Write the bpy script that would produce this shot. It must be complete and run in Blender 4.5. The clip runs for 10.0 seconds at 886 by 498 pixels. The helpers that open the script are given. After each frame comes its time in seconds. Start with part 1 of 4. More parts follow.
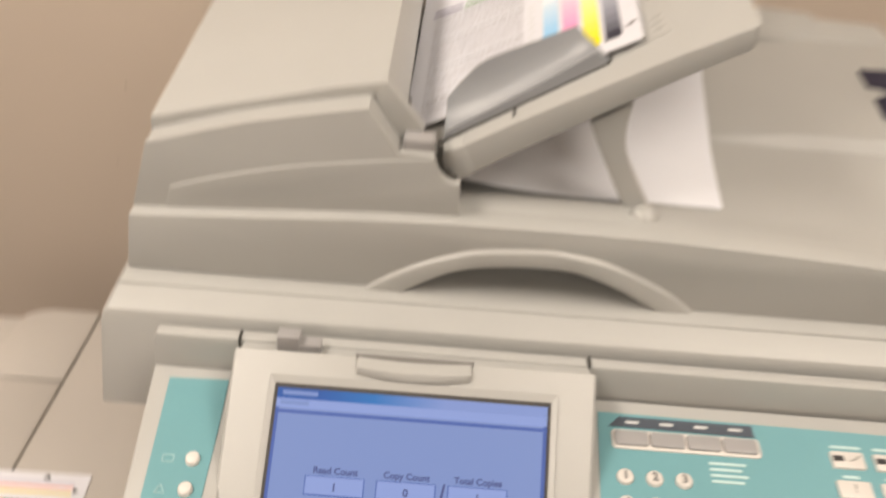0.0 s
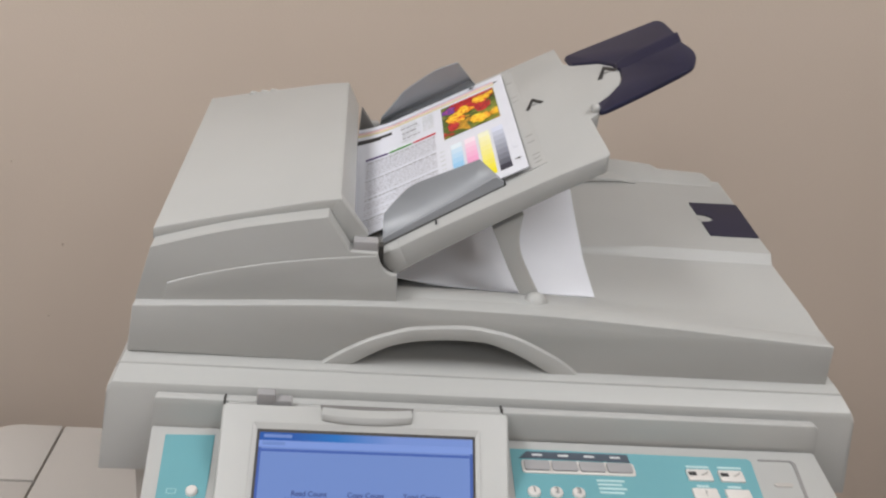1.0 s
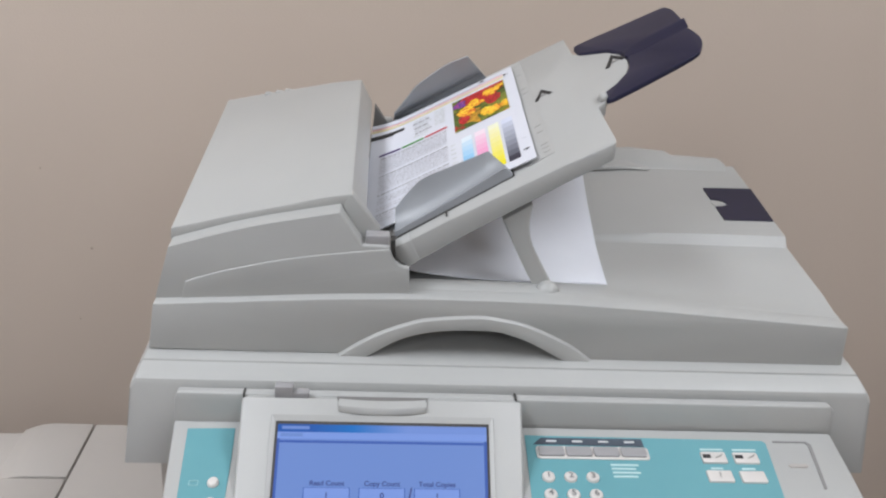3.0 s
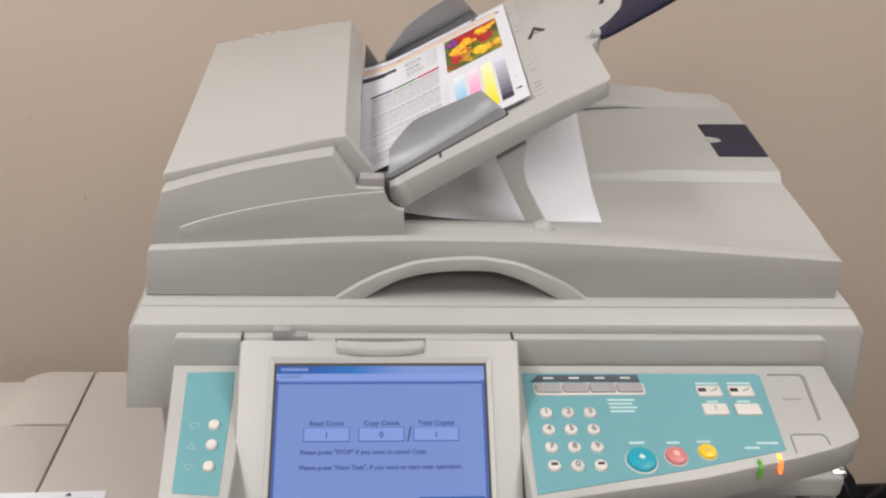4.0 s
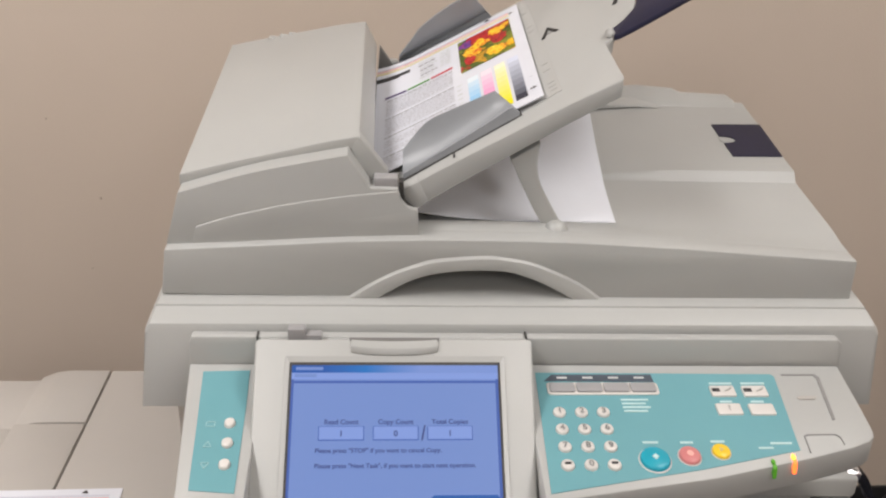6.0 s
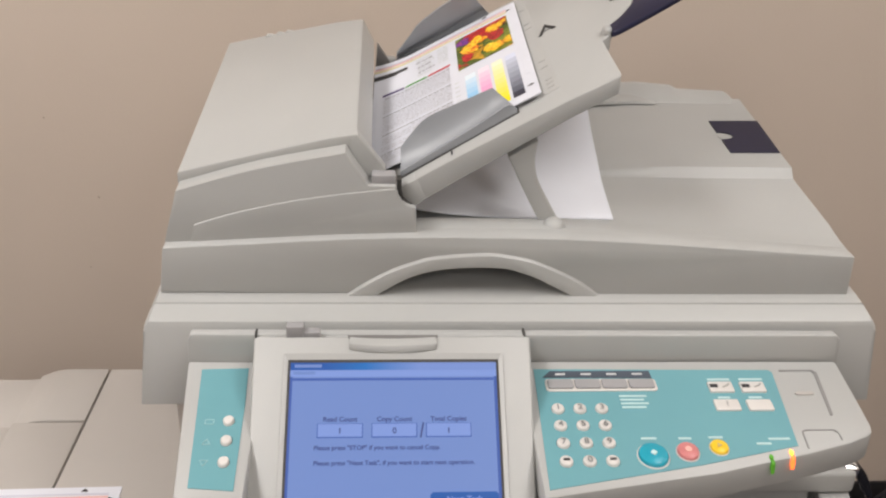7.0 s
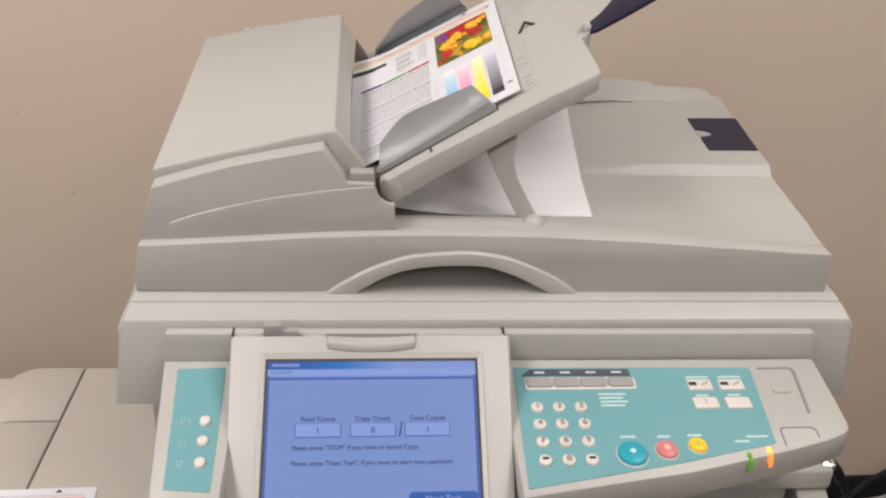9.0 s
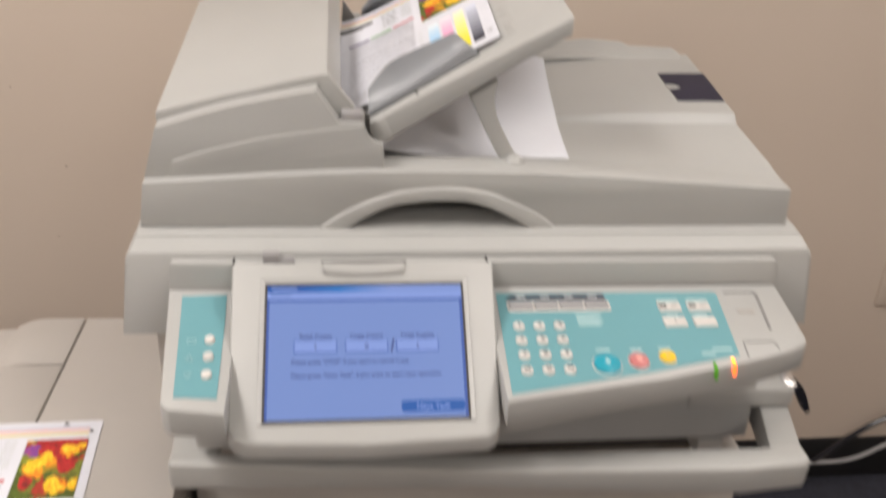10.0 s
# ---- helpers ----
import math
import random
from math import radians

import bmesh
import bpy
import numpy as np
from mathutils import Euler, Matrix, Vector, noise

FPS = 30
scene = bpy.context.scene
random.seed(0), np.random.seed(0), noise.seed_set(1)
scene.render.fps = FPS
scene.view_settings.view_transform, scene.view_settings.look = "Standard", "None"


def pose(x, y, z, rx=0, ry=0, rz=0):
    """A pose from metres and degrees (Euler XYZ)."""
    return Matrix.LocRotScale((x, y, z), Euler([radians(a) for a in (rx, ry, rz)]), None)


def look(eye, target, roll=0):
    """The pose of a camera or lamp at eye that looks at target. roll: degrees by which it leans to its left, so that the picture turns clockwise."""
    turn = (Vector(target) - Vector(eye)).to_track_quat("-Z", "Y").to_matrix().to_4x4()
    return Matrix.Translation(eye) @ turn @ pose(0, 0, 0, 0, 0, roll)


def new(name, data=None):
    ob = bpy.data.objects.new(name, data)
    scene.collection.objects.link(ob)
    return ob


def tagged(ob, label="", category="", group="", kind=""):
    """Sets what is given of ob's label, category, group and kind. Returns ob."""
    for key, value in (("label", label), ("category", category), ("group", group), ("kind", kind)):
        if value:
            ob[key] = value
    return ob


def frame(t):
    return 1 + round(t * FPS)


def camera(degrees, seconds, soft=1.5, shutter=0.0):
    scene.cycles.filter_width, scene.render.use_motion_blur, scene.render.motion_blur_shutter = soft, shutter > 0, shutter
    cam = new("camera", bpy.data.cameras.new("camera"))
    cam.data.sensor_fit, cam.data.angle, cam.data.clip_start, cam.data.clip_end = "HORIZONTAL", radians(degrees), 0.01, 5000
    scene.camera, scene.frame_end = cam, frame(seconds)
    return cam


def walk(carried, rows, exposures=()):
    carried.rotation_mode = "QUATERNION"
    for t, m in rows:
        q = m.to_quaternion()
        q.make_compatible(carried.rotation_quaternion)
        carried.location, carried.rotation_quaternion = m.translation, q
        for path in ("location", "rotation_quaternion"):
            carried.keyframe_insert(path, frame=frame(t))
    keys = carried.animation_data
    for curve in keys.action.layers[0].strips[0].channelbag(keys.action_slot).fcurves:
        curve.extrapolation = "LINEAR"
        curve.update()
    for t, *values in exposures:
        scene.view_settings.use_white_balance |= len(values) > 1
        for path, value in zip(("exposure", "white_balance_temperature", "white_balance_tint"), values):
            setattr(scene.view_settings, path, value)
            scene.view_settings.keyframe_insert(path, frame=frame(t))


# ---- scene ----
cam = camera(51.5, 10.0, soft=2.2, shutter=0.6)
PATH = [
    (0, (0.213, -0.462, 1.373), (0.214, 1.201, 0.262), 4.4),
    (0.1, (0.213, -0.501, 1.367), (0.251, 1.219, 0.347), 4.3),
    (0.2, (0.201, -0.524, 1.377), (0.307, 1.19, 0.35), 5.3),
    (0.3, (0.195, -0.556, 1.371), (0.279, 1.222, 0.459), 4.1),
    (0.4, (0.194, -0.576, 1.38), (0.318, 1.213, 0.493), 4.8),
    (0.5, (0.186, -0.596, 1.386), (0.34, 1.205, 0.531), 5.3),
    (0.7, (0.182, -0.62, 1.386), (0.378, 1.184, 0.545), 6.4),
    (1, (0.174, -0.653, 1.387), (0.393, 1.195, 0.655), 6.0),
    (1.5, (0.178, -0.666, 1.394), (0.362, 1.178, 0.643), 4.3),
    (2, (0.183, -0.668, 1.39), (0.349, 1.182, 0.65), 4.3),
    (3.3, (0.191, -0.666, 1.391), (0.335, 1.179, 0.633), 3.1),
    (3.5, (0.191, -0.666, 1.388), (0.338, 1.167, 0.601), 2.7),
    (4, (0.191, -0.667, 1.387), (0.354, 1.133, 0.53), 2.7),
    (4.5, (0.189, -0.67, 1.386), (0.329, 1.135, 0.537), 2.5),
    (5, (0.187, -0.668, 1.389), (0.331, 1.135, 0.535), 2.7),
    (5.5, (0.189, -0.669, 1.388), (0.328, 1.133, 0.533), 2.5),
    (7, (0.19, -0.671, 1.388), (0.329, 1.129, 0.526), 2.2),
    (7.5, (0.192, -0.671, 1.391), (0.339, 1.128, 0.529), 2.2),
    (8, (0.193, -0.669, 1.389), (0.345, 1.127, 0.522), 2.4),
    (8.5, (0.188, -0.666, 1.39), (0.35, 1.129, 0.523), 2.7),
    (9, (0.191, -0.666, 1.388), (0.374, 1.126, 0.519), 2.8),
    (9.2, (0.195, -0.669, 1.38), (0.374, 1.123, 0.511), 2.6),
    (9.5, (0.189, -0.672, 1.383), (0.397, 1.106, 0.491), 3.0),
    (9.7, (0.182, -0.689, 1.375), (0.4, 1.094, 0.495), 3.2),
    (9.8, (0.18, -0.7, 1.376), (0.402, 1.084, 0.501), 3.2),
    (9.9, (0.182, -0.72, 1.37), (0.397, 1.073, 0.511), 2.9),
    (10, (0.181, -0.739, 1.358), (0.405, 1.05, 0.492), 2.7),
]
EXPOSURES = [(0.0, 0.12, 7600, 12), (0.2, 0.04, 6900, 11), (0.7, -0.08, 6600, 10), (1.0, -0.15, 6200, 8.5), (1.5, -0.10, 5950, 8), (2.2, -0.09, 5850, 8), (3.3, -0.10, 5850, 8), (3.5, -0.07, 6300, 9.5),
             (4.0, -0.02, 6500, 10), (7.5, 0.0, 6550, 10.5), (8.5, 0.01, 6850, 11.5), (9.5, 0.0, 6700, 11), (10.0, 0.05, 6750, 11.5)]
walk(cam, [(t, look(eye, target, roll)) for t, eye, target, roll in PATH], EXPOSURES)

# ---- light ----
world = bpy.data.worlds.new("room_air")
world.use_nodes = True
world.node_tree.nodes["Background"].inputs[0].default_value = (0.9, 0.86, 0.8, 1)
world.node_tree.nodes["Background"].inputs[1].default_value = 0.05
scene.world = world

ROOM_W, ROOM_E, ROOM_S, ROOM_N, CEIL = -2.2, 2.6, -3.9, 0.85, 2.55
LAMPS = [(-0.95, -0.30, 2.30), (1.15, -0.30, 1.25), (-0.95, -2.60, 1.30), (1.15, -2.60, 1.15)]
for lx, ly, share in LAMPS:
    lamp = bpy.data.lights.new("troffer_light", "AREA")
    lamp.shape, lamp.size, lamp.size_y = "RECTANGLE", 0.56, 1.16
    lamp.energy, lamp.color = 12.5 * share, (0.965, 0.935, 0.93)
    lo = new("troffer_light", lamp)
    lo.matrix_world = pose(lx, ly, CEIL - 0.03)


# ---- materials ----
def node_mat(name, color, rough=0.5, metal=0.0, var=0.04, scale=30.0, bump=0.03, bscale=900.0, emit=None, spec=0.5, stain=0.0):
    m = bpy.data.materials.new(name)
    m.use_nodes = True
    nt = m.node_tree
    n, l = nt.nodes, nt.links
    b = n["Principled BSDF"]
    b.inputs["Roughness"].default_value = rough
    b.inputs["Metallic"].default_value = metal
    b.inputs["Specular IOR Level"].default_value = spec
    tc = n.new("ShaderNodeTexCoord")
    big = n.new("ShaderNodeTexNoise")
    big.inputs["Scale"].default_value = scale
    big.inputs["Detail"].default_value = 6
    l.new(tc.outputs["Object"], big.inputs["Vector"])
    ramp = n.new("ShaderNodeValToRGB")
    ramp.color_ramp.elements[0].position, ramp.color_ramp.elements[1].position = 0.3, 0.7
    lo_c = [max(0.0, c * (1 - var)) for c in color]
    hi_c = [min(1.0, c * (1 + var)) for c in color]
    ramp.color_ramp.elements[0].color = (*lo_c, 1)
    ramp.color_ramp.elements[1].color = (*hi_c, 1)
    l.new(big.outputs["Fac"], ramp.inputs["Fac"])
    out = ramp.outputs["Color"]
    if stain:
        st = n.new("ShaderNodeTexNoise")
        st.inputs["Scale"].default_value = scale * 0.2
        st.inputs["Detail"].default_value = 3
        l.new(tc.outputs["Object"], st.inputs["Vector"])
        sr = n.new("ShaderNodeValToRGB")
        sr.color_ramp.elements[0].position, sr.color_ramp.elements[1].position = 0.35, 0.6
        sr.color_ramp.elements[0].color = (1 - stain, 1 - stain, 1 - stain * 1.15, 1)
        sr.color_ramp.elements[1].color = (1, 1, 1, 1)
        l.new(st.outputs["Fac"], sr.inputs["Fac"])
        mx = n.new("ShaderNodeMix")
        mx.data_type, mx.blend_type = "RGBA", "MULTIPLY"
        mx.inputs["Factor"].default_value = 1.0
        l.new(out, mx.inputs["A"])
        l.new(sr.outputs["Color"], mx.inputs["B"])
        out = mx.outputs["Result"]
    l.new(out, b.inputs["Base Color"])
    if bump:
        fine = n.new("ShaderNodeTexNoise")
        fine.inputs["Scale"].default_value = bscale
        fine.inputs["Detail"].default_value = 3
        l.new(tc.outputs["Object"], fine.inputs["Vector"])
        bp = n.new("ShaderNodeBump")
        bp.inputs["Strength"].default_value = bump
        bp.inputs["Distance"].default_value = 0.001
        l.new(fine.outputs["Fac"], bp.inputs["Height"])
        l.new(bp.outputs["Normal"], b.inputs["Normal"])
    if emit:
        b.inputs["Emission Color"].default_value = (*emit[:3], 1)
        b.inputs["Emission Strength"].default_value = emit[3]
    return m


PLASTIC = node_mat("warm_white_plastic", (0.435, 0.440, 0.430), 0.40, var=0.025, scale=9, bump=0.12, bscale=1500, stain=0.03)
PLASTIC_B = node_mat("cream_plastic", (0.455, 0.430, 0.403), 0.45, var=0.03, scale=8, bump=0.12, bscale=1300, stain=0.03)
# gaps, slots and dark parts; also shade painted inside the lid's grip
SHADE = node_mat("dark_gaps_grip_shade", (0.05, 0.048, 0.045), 0.7, var=0.1)
UNDER = node_mat("grey_inner_plastic", (0.36, 0.35, 0.33), 0.5, var=0.05)
GREY = node_mat("silver_grey_plastic", (0.28, 0.295, 0.315), 0.34, var=0.04, scale=20, bump=0.1, bscale=1500)
GREY_L = node_mat("light_grey_plastic", (0.47, 0.47, 0.46), 0.4, var=0.04)
NAVY = node_mat("dark_navy_plastic", (0.014, 0.014, 0.040), 0.42, var=0.15, scale=25, bump=0.1, spec=0.32)
TEAL = node_mat("teal_overlay", (0.145, 0.35, 0.392), 0.38, var=0.03, scale=14, bump=0.05)
TEAL_D = node_mat("teal_black_label", (0.07, 0.085, 0.11), 0.4)
KEY = node_mat("key_white", (0.66, 0.63, 0.60), 0.35, var=0.03)
KEY_G = node_mat("key_grey", (0.34, 0.335, 0.34), 0.35, var=0.03)
KEY_D = node_mat("slide_grey", (0.22, 0.22, 0.22), 0.4, var=0.03)
# dark grey of the rear bracket, and of the painted shade above the pull lip
GAP = node_mat("bracket_recess_shade_grey", (0.17, 0.165, 0.16), 0.6)
SEAM_L = node_mat("soft_seam_grey", (0.25, 0.245, 0.24), 0.6)
BLACK = node_mat("black_print", (0.02, 0.02, 0.022), 0.5)
BLUE_K = node_mat("start_blue", (0.015, 0.33, 0.44), 0.35, var=0.05)
RED_K = node_mat("stop_red", (0.60, 0.21, 0.21), 0.3, var=0.05)
YEL_K = node_mat("reset_yellow", (0.85, 0.56, 0.03), 0.3, var=0.05)
PAPER = node_mat("white_paper", (0.68, 0.695, 0.755), 0.7, var=0.015, scale=40, bump=0.1, bscale=800)
COPY = node_mat("bright_copy_paper", (0.84, 0.86, 0.92), 0.7, var=0.012, scale=30, bump=0.1, bscale=800)
INK = node_mat("grey_text_ink", (0.36, 0.36, 0.38), 0.7, var=0.15, scale=300)
TEXT = node_mat("page_text_ink", (0.56, 0.56, 0.60), 0.7, var=0.25, scale=500)
INK_L = node_mat("pale_text_ink", (0.60, 0.62, 0.63), 0.7, var=0.1, scale=300)
GOLD = node_mat("gold_line_ink", (0.62, 0.47, 0.20), 0.6)
PURPLE = node_mat("purple_ink", (0.06, 0.025, 0.15), 0.6)
GREEN_I = node_mat("green_ink", (0.10, 0.33, 0.08), 0.6)
RED_I = node_mat("red_ink", (0.55, 0.03, 0.05), 0.6)
LILAC = node_mat("lilac_ink", (0.56, 0.56, 0.65), 0.6)
PALE_Y = node_mat("pale_yellow_ink", (0.72, 0.62, 0.30), 0.6)
PINK_I = node_mat("pink_ink", (0.85, 0.45, 0.40), 0.6)
METAL = node_mat("chrome", (0.92, 0.92, 0.94), 0.25, metal=1.0, var=0.05)
BLACK_G = node_mat("glossy_black_plastic", (0.015, 0.015, 0.02), 0.15)
RUBBER = node_mat("black_rubber_base", (0.012, 0.012, 0.013), 0.5, var=0.3, scale=12)
CABLE_G = node_mat("grey_cable", (0.33, 0.33, 0.34), 0.45)
WALL = node_mat("beige_wall_paint", (0.625, 0.537, 0.457), 0.75, var=0.02, scale=2.2, bump=0.25, bscale=260, stain=0.03)
SCUFF = node_mat("wall_scuff", (0.46, 0.38, 0.31), 0.8)
SCALE_INK = node_mat("grey_scale_print", (0.37, 0.37, 0.36), 0.5)
TEAL_S = node_mat("faint_teal_print", (0.32, 0.52, 0.54), 0.45)
TEAL_L = node_mat("pale_teal_print", (0.50, 0.68, 0.68), 0.45)
CEILM = node_mat("white_ceiling_tile", (0.75, 0.74, 0.70), 0.9, var=0.03, scale=6, bump=0.3, bscale=120)
CARPET = node_mat("blue_grey_carpet", (0.032, 0.034, 0.05), 0.95, var=0.45, scale=220, bump=0.8, bscale=500, stain=0.2)
SCREEN = node_mat("screen_blue", (0.03, 0.04, 0.08), 0.25, var=0.02, scale=4, bump=0, emit=(0.182, 0.280, 0.605, 0.85))
SCR_L = node_mat("screen_pale", (0.03, 0.04, 0.08), 0.25, bump=0, emit=(0.22, 0.32, 0.68, 0.92))
SCR_D = node_mat("screen_dark_blue", (0.02, 0.03, 0.07), 0.25, bump=0, emit=(0.06, 0.12, 0.43, 0.8))
SCR_B = node_mat("screen_title_blue", (0.02, 0.03, 0.07), 0.25, bump=0, emit=(0.015, 0.11, 0.42, 0.8))
SCR_T = node_mat("screen_text_ink", (0.02, 0.02, 0.05), 0.3, bump=0, emit=(0.045, 0.07, 0.23, 0.8))
LED_G = node_mat("green_led", (0.10, 0.35, 0.03), 0.3, emit=(0.12, 0.5, 0.03, 0.12))
LED_O = node_mat("orange_led", (0.6, 0.1, 0.02), 0.3, emit=(1.0, 0.16, 0.03, 2.2))
LED_Y = node_mat("amber_led_core", (0.8, 0.3, 0.02), 0.3, emit=(1.0, 0.45, 0.05, 3.0))
DIFFUSER = node_mat("lamp_diffuser", (0.8, 0.8, 0.78), 0.5, emit=(1.0, 0.92, 0.82, 3.0))


def photo_mat():
    """A printed close-up of red and yellow blossom, as soft patches of ink."""
    m = bpy.data.materials.new("flower_photo_print")
    m.use_nodes = True
    n, l = m.node_tree.nodes, m.node_tree.links
    tc = n.new("ShaderNodeTexCoord")
    warp = n.new("ShaderNodeTexNoise")
    warp.inputs["Scale"].default_value = 60
    l.new(tc.outputs["Object"], warp.inputs["Vector"])
    mixv = n.new("ShaderNodeMix")
    mixv.data_type, mixv.blend_type = "RGBA", "LINEAR_LIGHT"
    mixv.inputs["Factor"].default_value = 0.02
    l.new(tc.outputs["Object"], mixv.inputs["A"])
    l.new(warp.outputs["Color"], mixv.inputs["B"])
    vor = n.new("ShaderNodeTexVoronoi")
    vor.inputs["Scale"].default_value = 62
    l.new(mixv.outputs["Result"], vor.inputs["Vector"])
    ramp = n.new("ShaderNodeValToRGB")
    ramp.color_ramp.interpolation = "CONSTANT"
    stops = [(0.0, (0.10, 0.15, 0.015)), (0.25, (0.26, 0.30, 0.03)), (0.42, (0.06, 0.08, 0.01)), (0.56, (0.45, 0.04, 0.02)),
             (0.68, (0.20, 0.24, 0.03)), (0.84, (0.62, 0.34, 0.02))]
    e = ramp.color_ramp.elements
    e[0].position, e[0].color = stops[0][0], (*stops[0][1], 1)
    e[1].position, e[1].color = stops[1][0], (*stops[1][1], 1)
    for p, c in stops[2:]:
        x = e.new(p)
        x.color = (*c, 1)
    sep = n.new("ShaderNodeSeparateColor")
    l.new(vor.outputs["Color"], sep.inputs["Color"])
    l.new(sep.outputs["Red"], ramp.inputs["Fac"])
    dark = n.new("ShaderNodeMix")
    dark.data_type, dark.blend_type = "RGBA", "MULTIPLY"
    dark.inputs["Factor"].default_value = 0.6
    petal = n.new("ShaderNodeTexNoise")
    petal.inputs["Scale"].default_value = 170
    l.new(mixv.outputs["Result"], petal.inputs["Vector"])
    pr = n.new("ShaderNodeValToRGB")
    pr.color_ramp.elements[0].position, pr.color_ramp.elements[1].position = 0.35, 0.62
    pr.color_ramp.elements[0].color = (0.25, 0.12, 0.1, 1)
    l.new(petal.outputs["Fac"], pr.inputs["Fac"])
    l.new(ramp.outputs["Color"], dark.inputs["A"])
    l.new(pr.outputs["Color"], dark.inputs["B"])
    l.new(dark.outputs["Result"], n["Principled BSDF"].inputs["Base Color"])
    n["Principled BSDF"].inputs["Roughness"].default_value = 0.55
    return m


PHOTO = photo_mat()


def title_mat():
    """The lit title bar, whose blue fades to pale along its length."""
    m = bpy.data.materials.new("screen_title_fade")
    m.use_nodes = True
    n, l = m.node_tree.nodes, m.node_tree.links
    tc, sx, mr, cr = n.new("ShaderNodeTexCoord"), n.new("ShaderNodeSeparateXYZ"), n.new("ShaderNodeMapRange"), n.new("ShaderNodeValToRGB")
    l.new(tc.outputs["Object"], sx.inputs[0])
    mr.inputs["From Min"].default_value, mr.inputs["From Max"].default_value = 0.1215, 0.2830
    l.new(sx.outputs[0], mr.inputs["Value"])
    l.new(mr.outputs["Result"], cr.inputs["Fac"])
    e = cr.color_ramp.elements
    e[0].position, e[0].color = 0.15, (0.012, 0.09, 0.38, 1)
    e[1].position, e[1].color = 0.62, (0.22, 0.32, 0.68, 1)
    x = e.new(0.36)
    x.color = (0.01, 0.17, 0.52, 1)
    b = n["Principled BSDF"]
    b.inputs["Base Color"].default_value = (0.02, 0.03, 0.07, 1)
    b.inputs["Roughness"].default_value = 0.25
    l.new(cr.outputs["Color"], b.inputs["Emission Color"])
    b.inputs["Emission Strength"].default_value = 0.85
    return m


TITLE = title_mat()


def petal_mat(name, dark, mid, light):
    """Printed petals: streaks of three inks."""
    m = bpy.data.materials.new(name)
    m.use_nodes = True
    n, l = m.node_tree.nodes, m.node_tree.links
    tc, no, cr = n.new("ShaderNodeTexCoord"), n.new("ShaderNodeTexNoise"), n.new("ShaderNodeValToRGB")
    no.inputs["Scale"].default_value, no.inputs["Detail"].default_value, no.inputs["Distortion"].default_value = 150, 5, 2.0
    l.new(tc.outputs["Object"], no.inputs["Vector"])
    l.new(no.outputs["Fac"], cr.inputs["Fac"])
    e = cr.color_ramp.elements
    e[0].position, e[0].color = 0.32, (*dark, 1)
    e[1].position, e[1].color = 0.66, (*light, 1)
    x = e.new(0.48)
    x.color = (*mid, 1)
    l.new(cr.outputs["Color"], n["Principled BSDF"].inputs["Base Color"])
    n["Principled BSDF"].inputs["Roughness"].default_value = 0.5
    return m


# ---- builders ----
def finish(bm, smooth=35):
    bmesh.ops.recalc_face_normals(bm, faces=bm.faces)
    for f in bm.faces:
        f.smooth = True
    for e in bm.edges:
        if len(e.link_faces) == 2 and e.calc_face_angle(0) > radians(smooth):
            e.smooth = False
    return bm


def part(name, bm, material, parent=None, label=""):
    """Links a bmesh as one mesh object under a thing or a part; co-ordinates are the world's."""
    finish(bm)
    me = bpy.data.meshes.new(name)
    bm.to_mesh(me)
    bm.free()
    me.materials.append(material)
    ob = new(name, me)
    if parent:
        ob.parent = parent
        ob.matrix_parent_inverse = parent.matrix_world.inverted()
    return tagged(ob, label)


def thing(name, x, y, z, label, category, group="", kind=""):
    ob = new(name)
    ob.location = (x, y, z)
    ob.matrix_world = pose(x, y, z)
    return tagged(ob, label, category, group, kind)


def bevelled(bm, r, seg=2, angle=25):
    bmesh.ops.recalc_face_normals(bm, faces=bm.faces)
    if r > 0:
        es = [e for e in bm.edges if len(e.link_faces) == 2 and abs(e.calc_face_angle(0)) > radians(angle)]
        bmesh.ops.bevel(bm, geom=es, offset=r, segments=seg, profile=0.5, affect="EDGES", clamp_overlap=True)
    return bm


def solid(lower, upper, r=0.0, seg=2):
    """A closed body between two rings of points."""
    bm = bmesh.new()
    a = [bm.verts.new(p) for p in lower]
    b = [bm.verts.new(p) for p in upper]
    bm.faces.new(a)
    bm.faces.new(b[::-1])
    for i in range(len(a)):
        j = (i + 1) % len(a)
        bm.faces.new((a[i], b[i], b[j], a[j]))
    return bevelled(bm, r, seg)


def box(x0, x1, y0, y1, z0, z1, r=0.0, seg=2):
    ring = [(x0, y0), (x1, y0), (x1, y1), (x0, y1)]
    return solid([(x, y, z0) for x, y in ring], [(x, y, z1) for x, y in ring], r, seg)


def prism_y(pts, y0, y1, rise=0.0, r=0.0, seg=2, flare=0.0):
    """A profile in x and z drawn along y; rise: how much it climbs per metre."""
    return solid([(x, y0, z) for x, z in pts], [(x, y1, z + rise * (y1 - y0)) for x, z in pts], r, seg)


def slab(pts, plane, thick, lift=0.0, r=0.0, seg=2, drop=None):
    """An outline in x and y lying on the plane z = a + b x + c y."""
    a, b, c = plane
    return solid([(x, y, a + b * x + c * y + lift - thick) for x, y in pts], [(x, y, a + b * x + c * y + lift) for x, y in pts], r, seg)


def rounded(x0, x1, y0, y1, r, n=5):
    out = []
    for cx, cy, s in ((x1 - r, y1 - r, 0), (x0 + r, y1 - r, 90), (x0 + r, y0 + r, 180), (x1 - r, y0 + r, 270)):
        for i in range(n + 1):
            a = radians(s + 90 * i / n)
            out.append((cx + r * math.cos(a), cy + r * math.sin(a)))
    return out


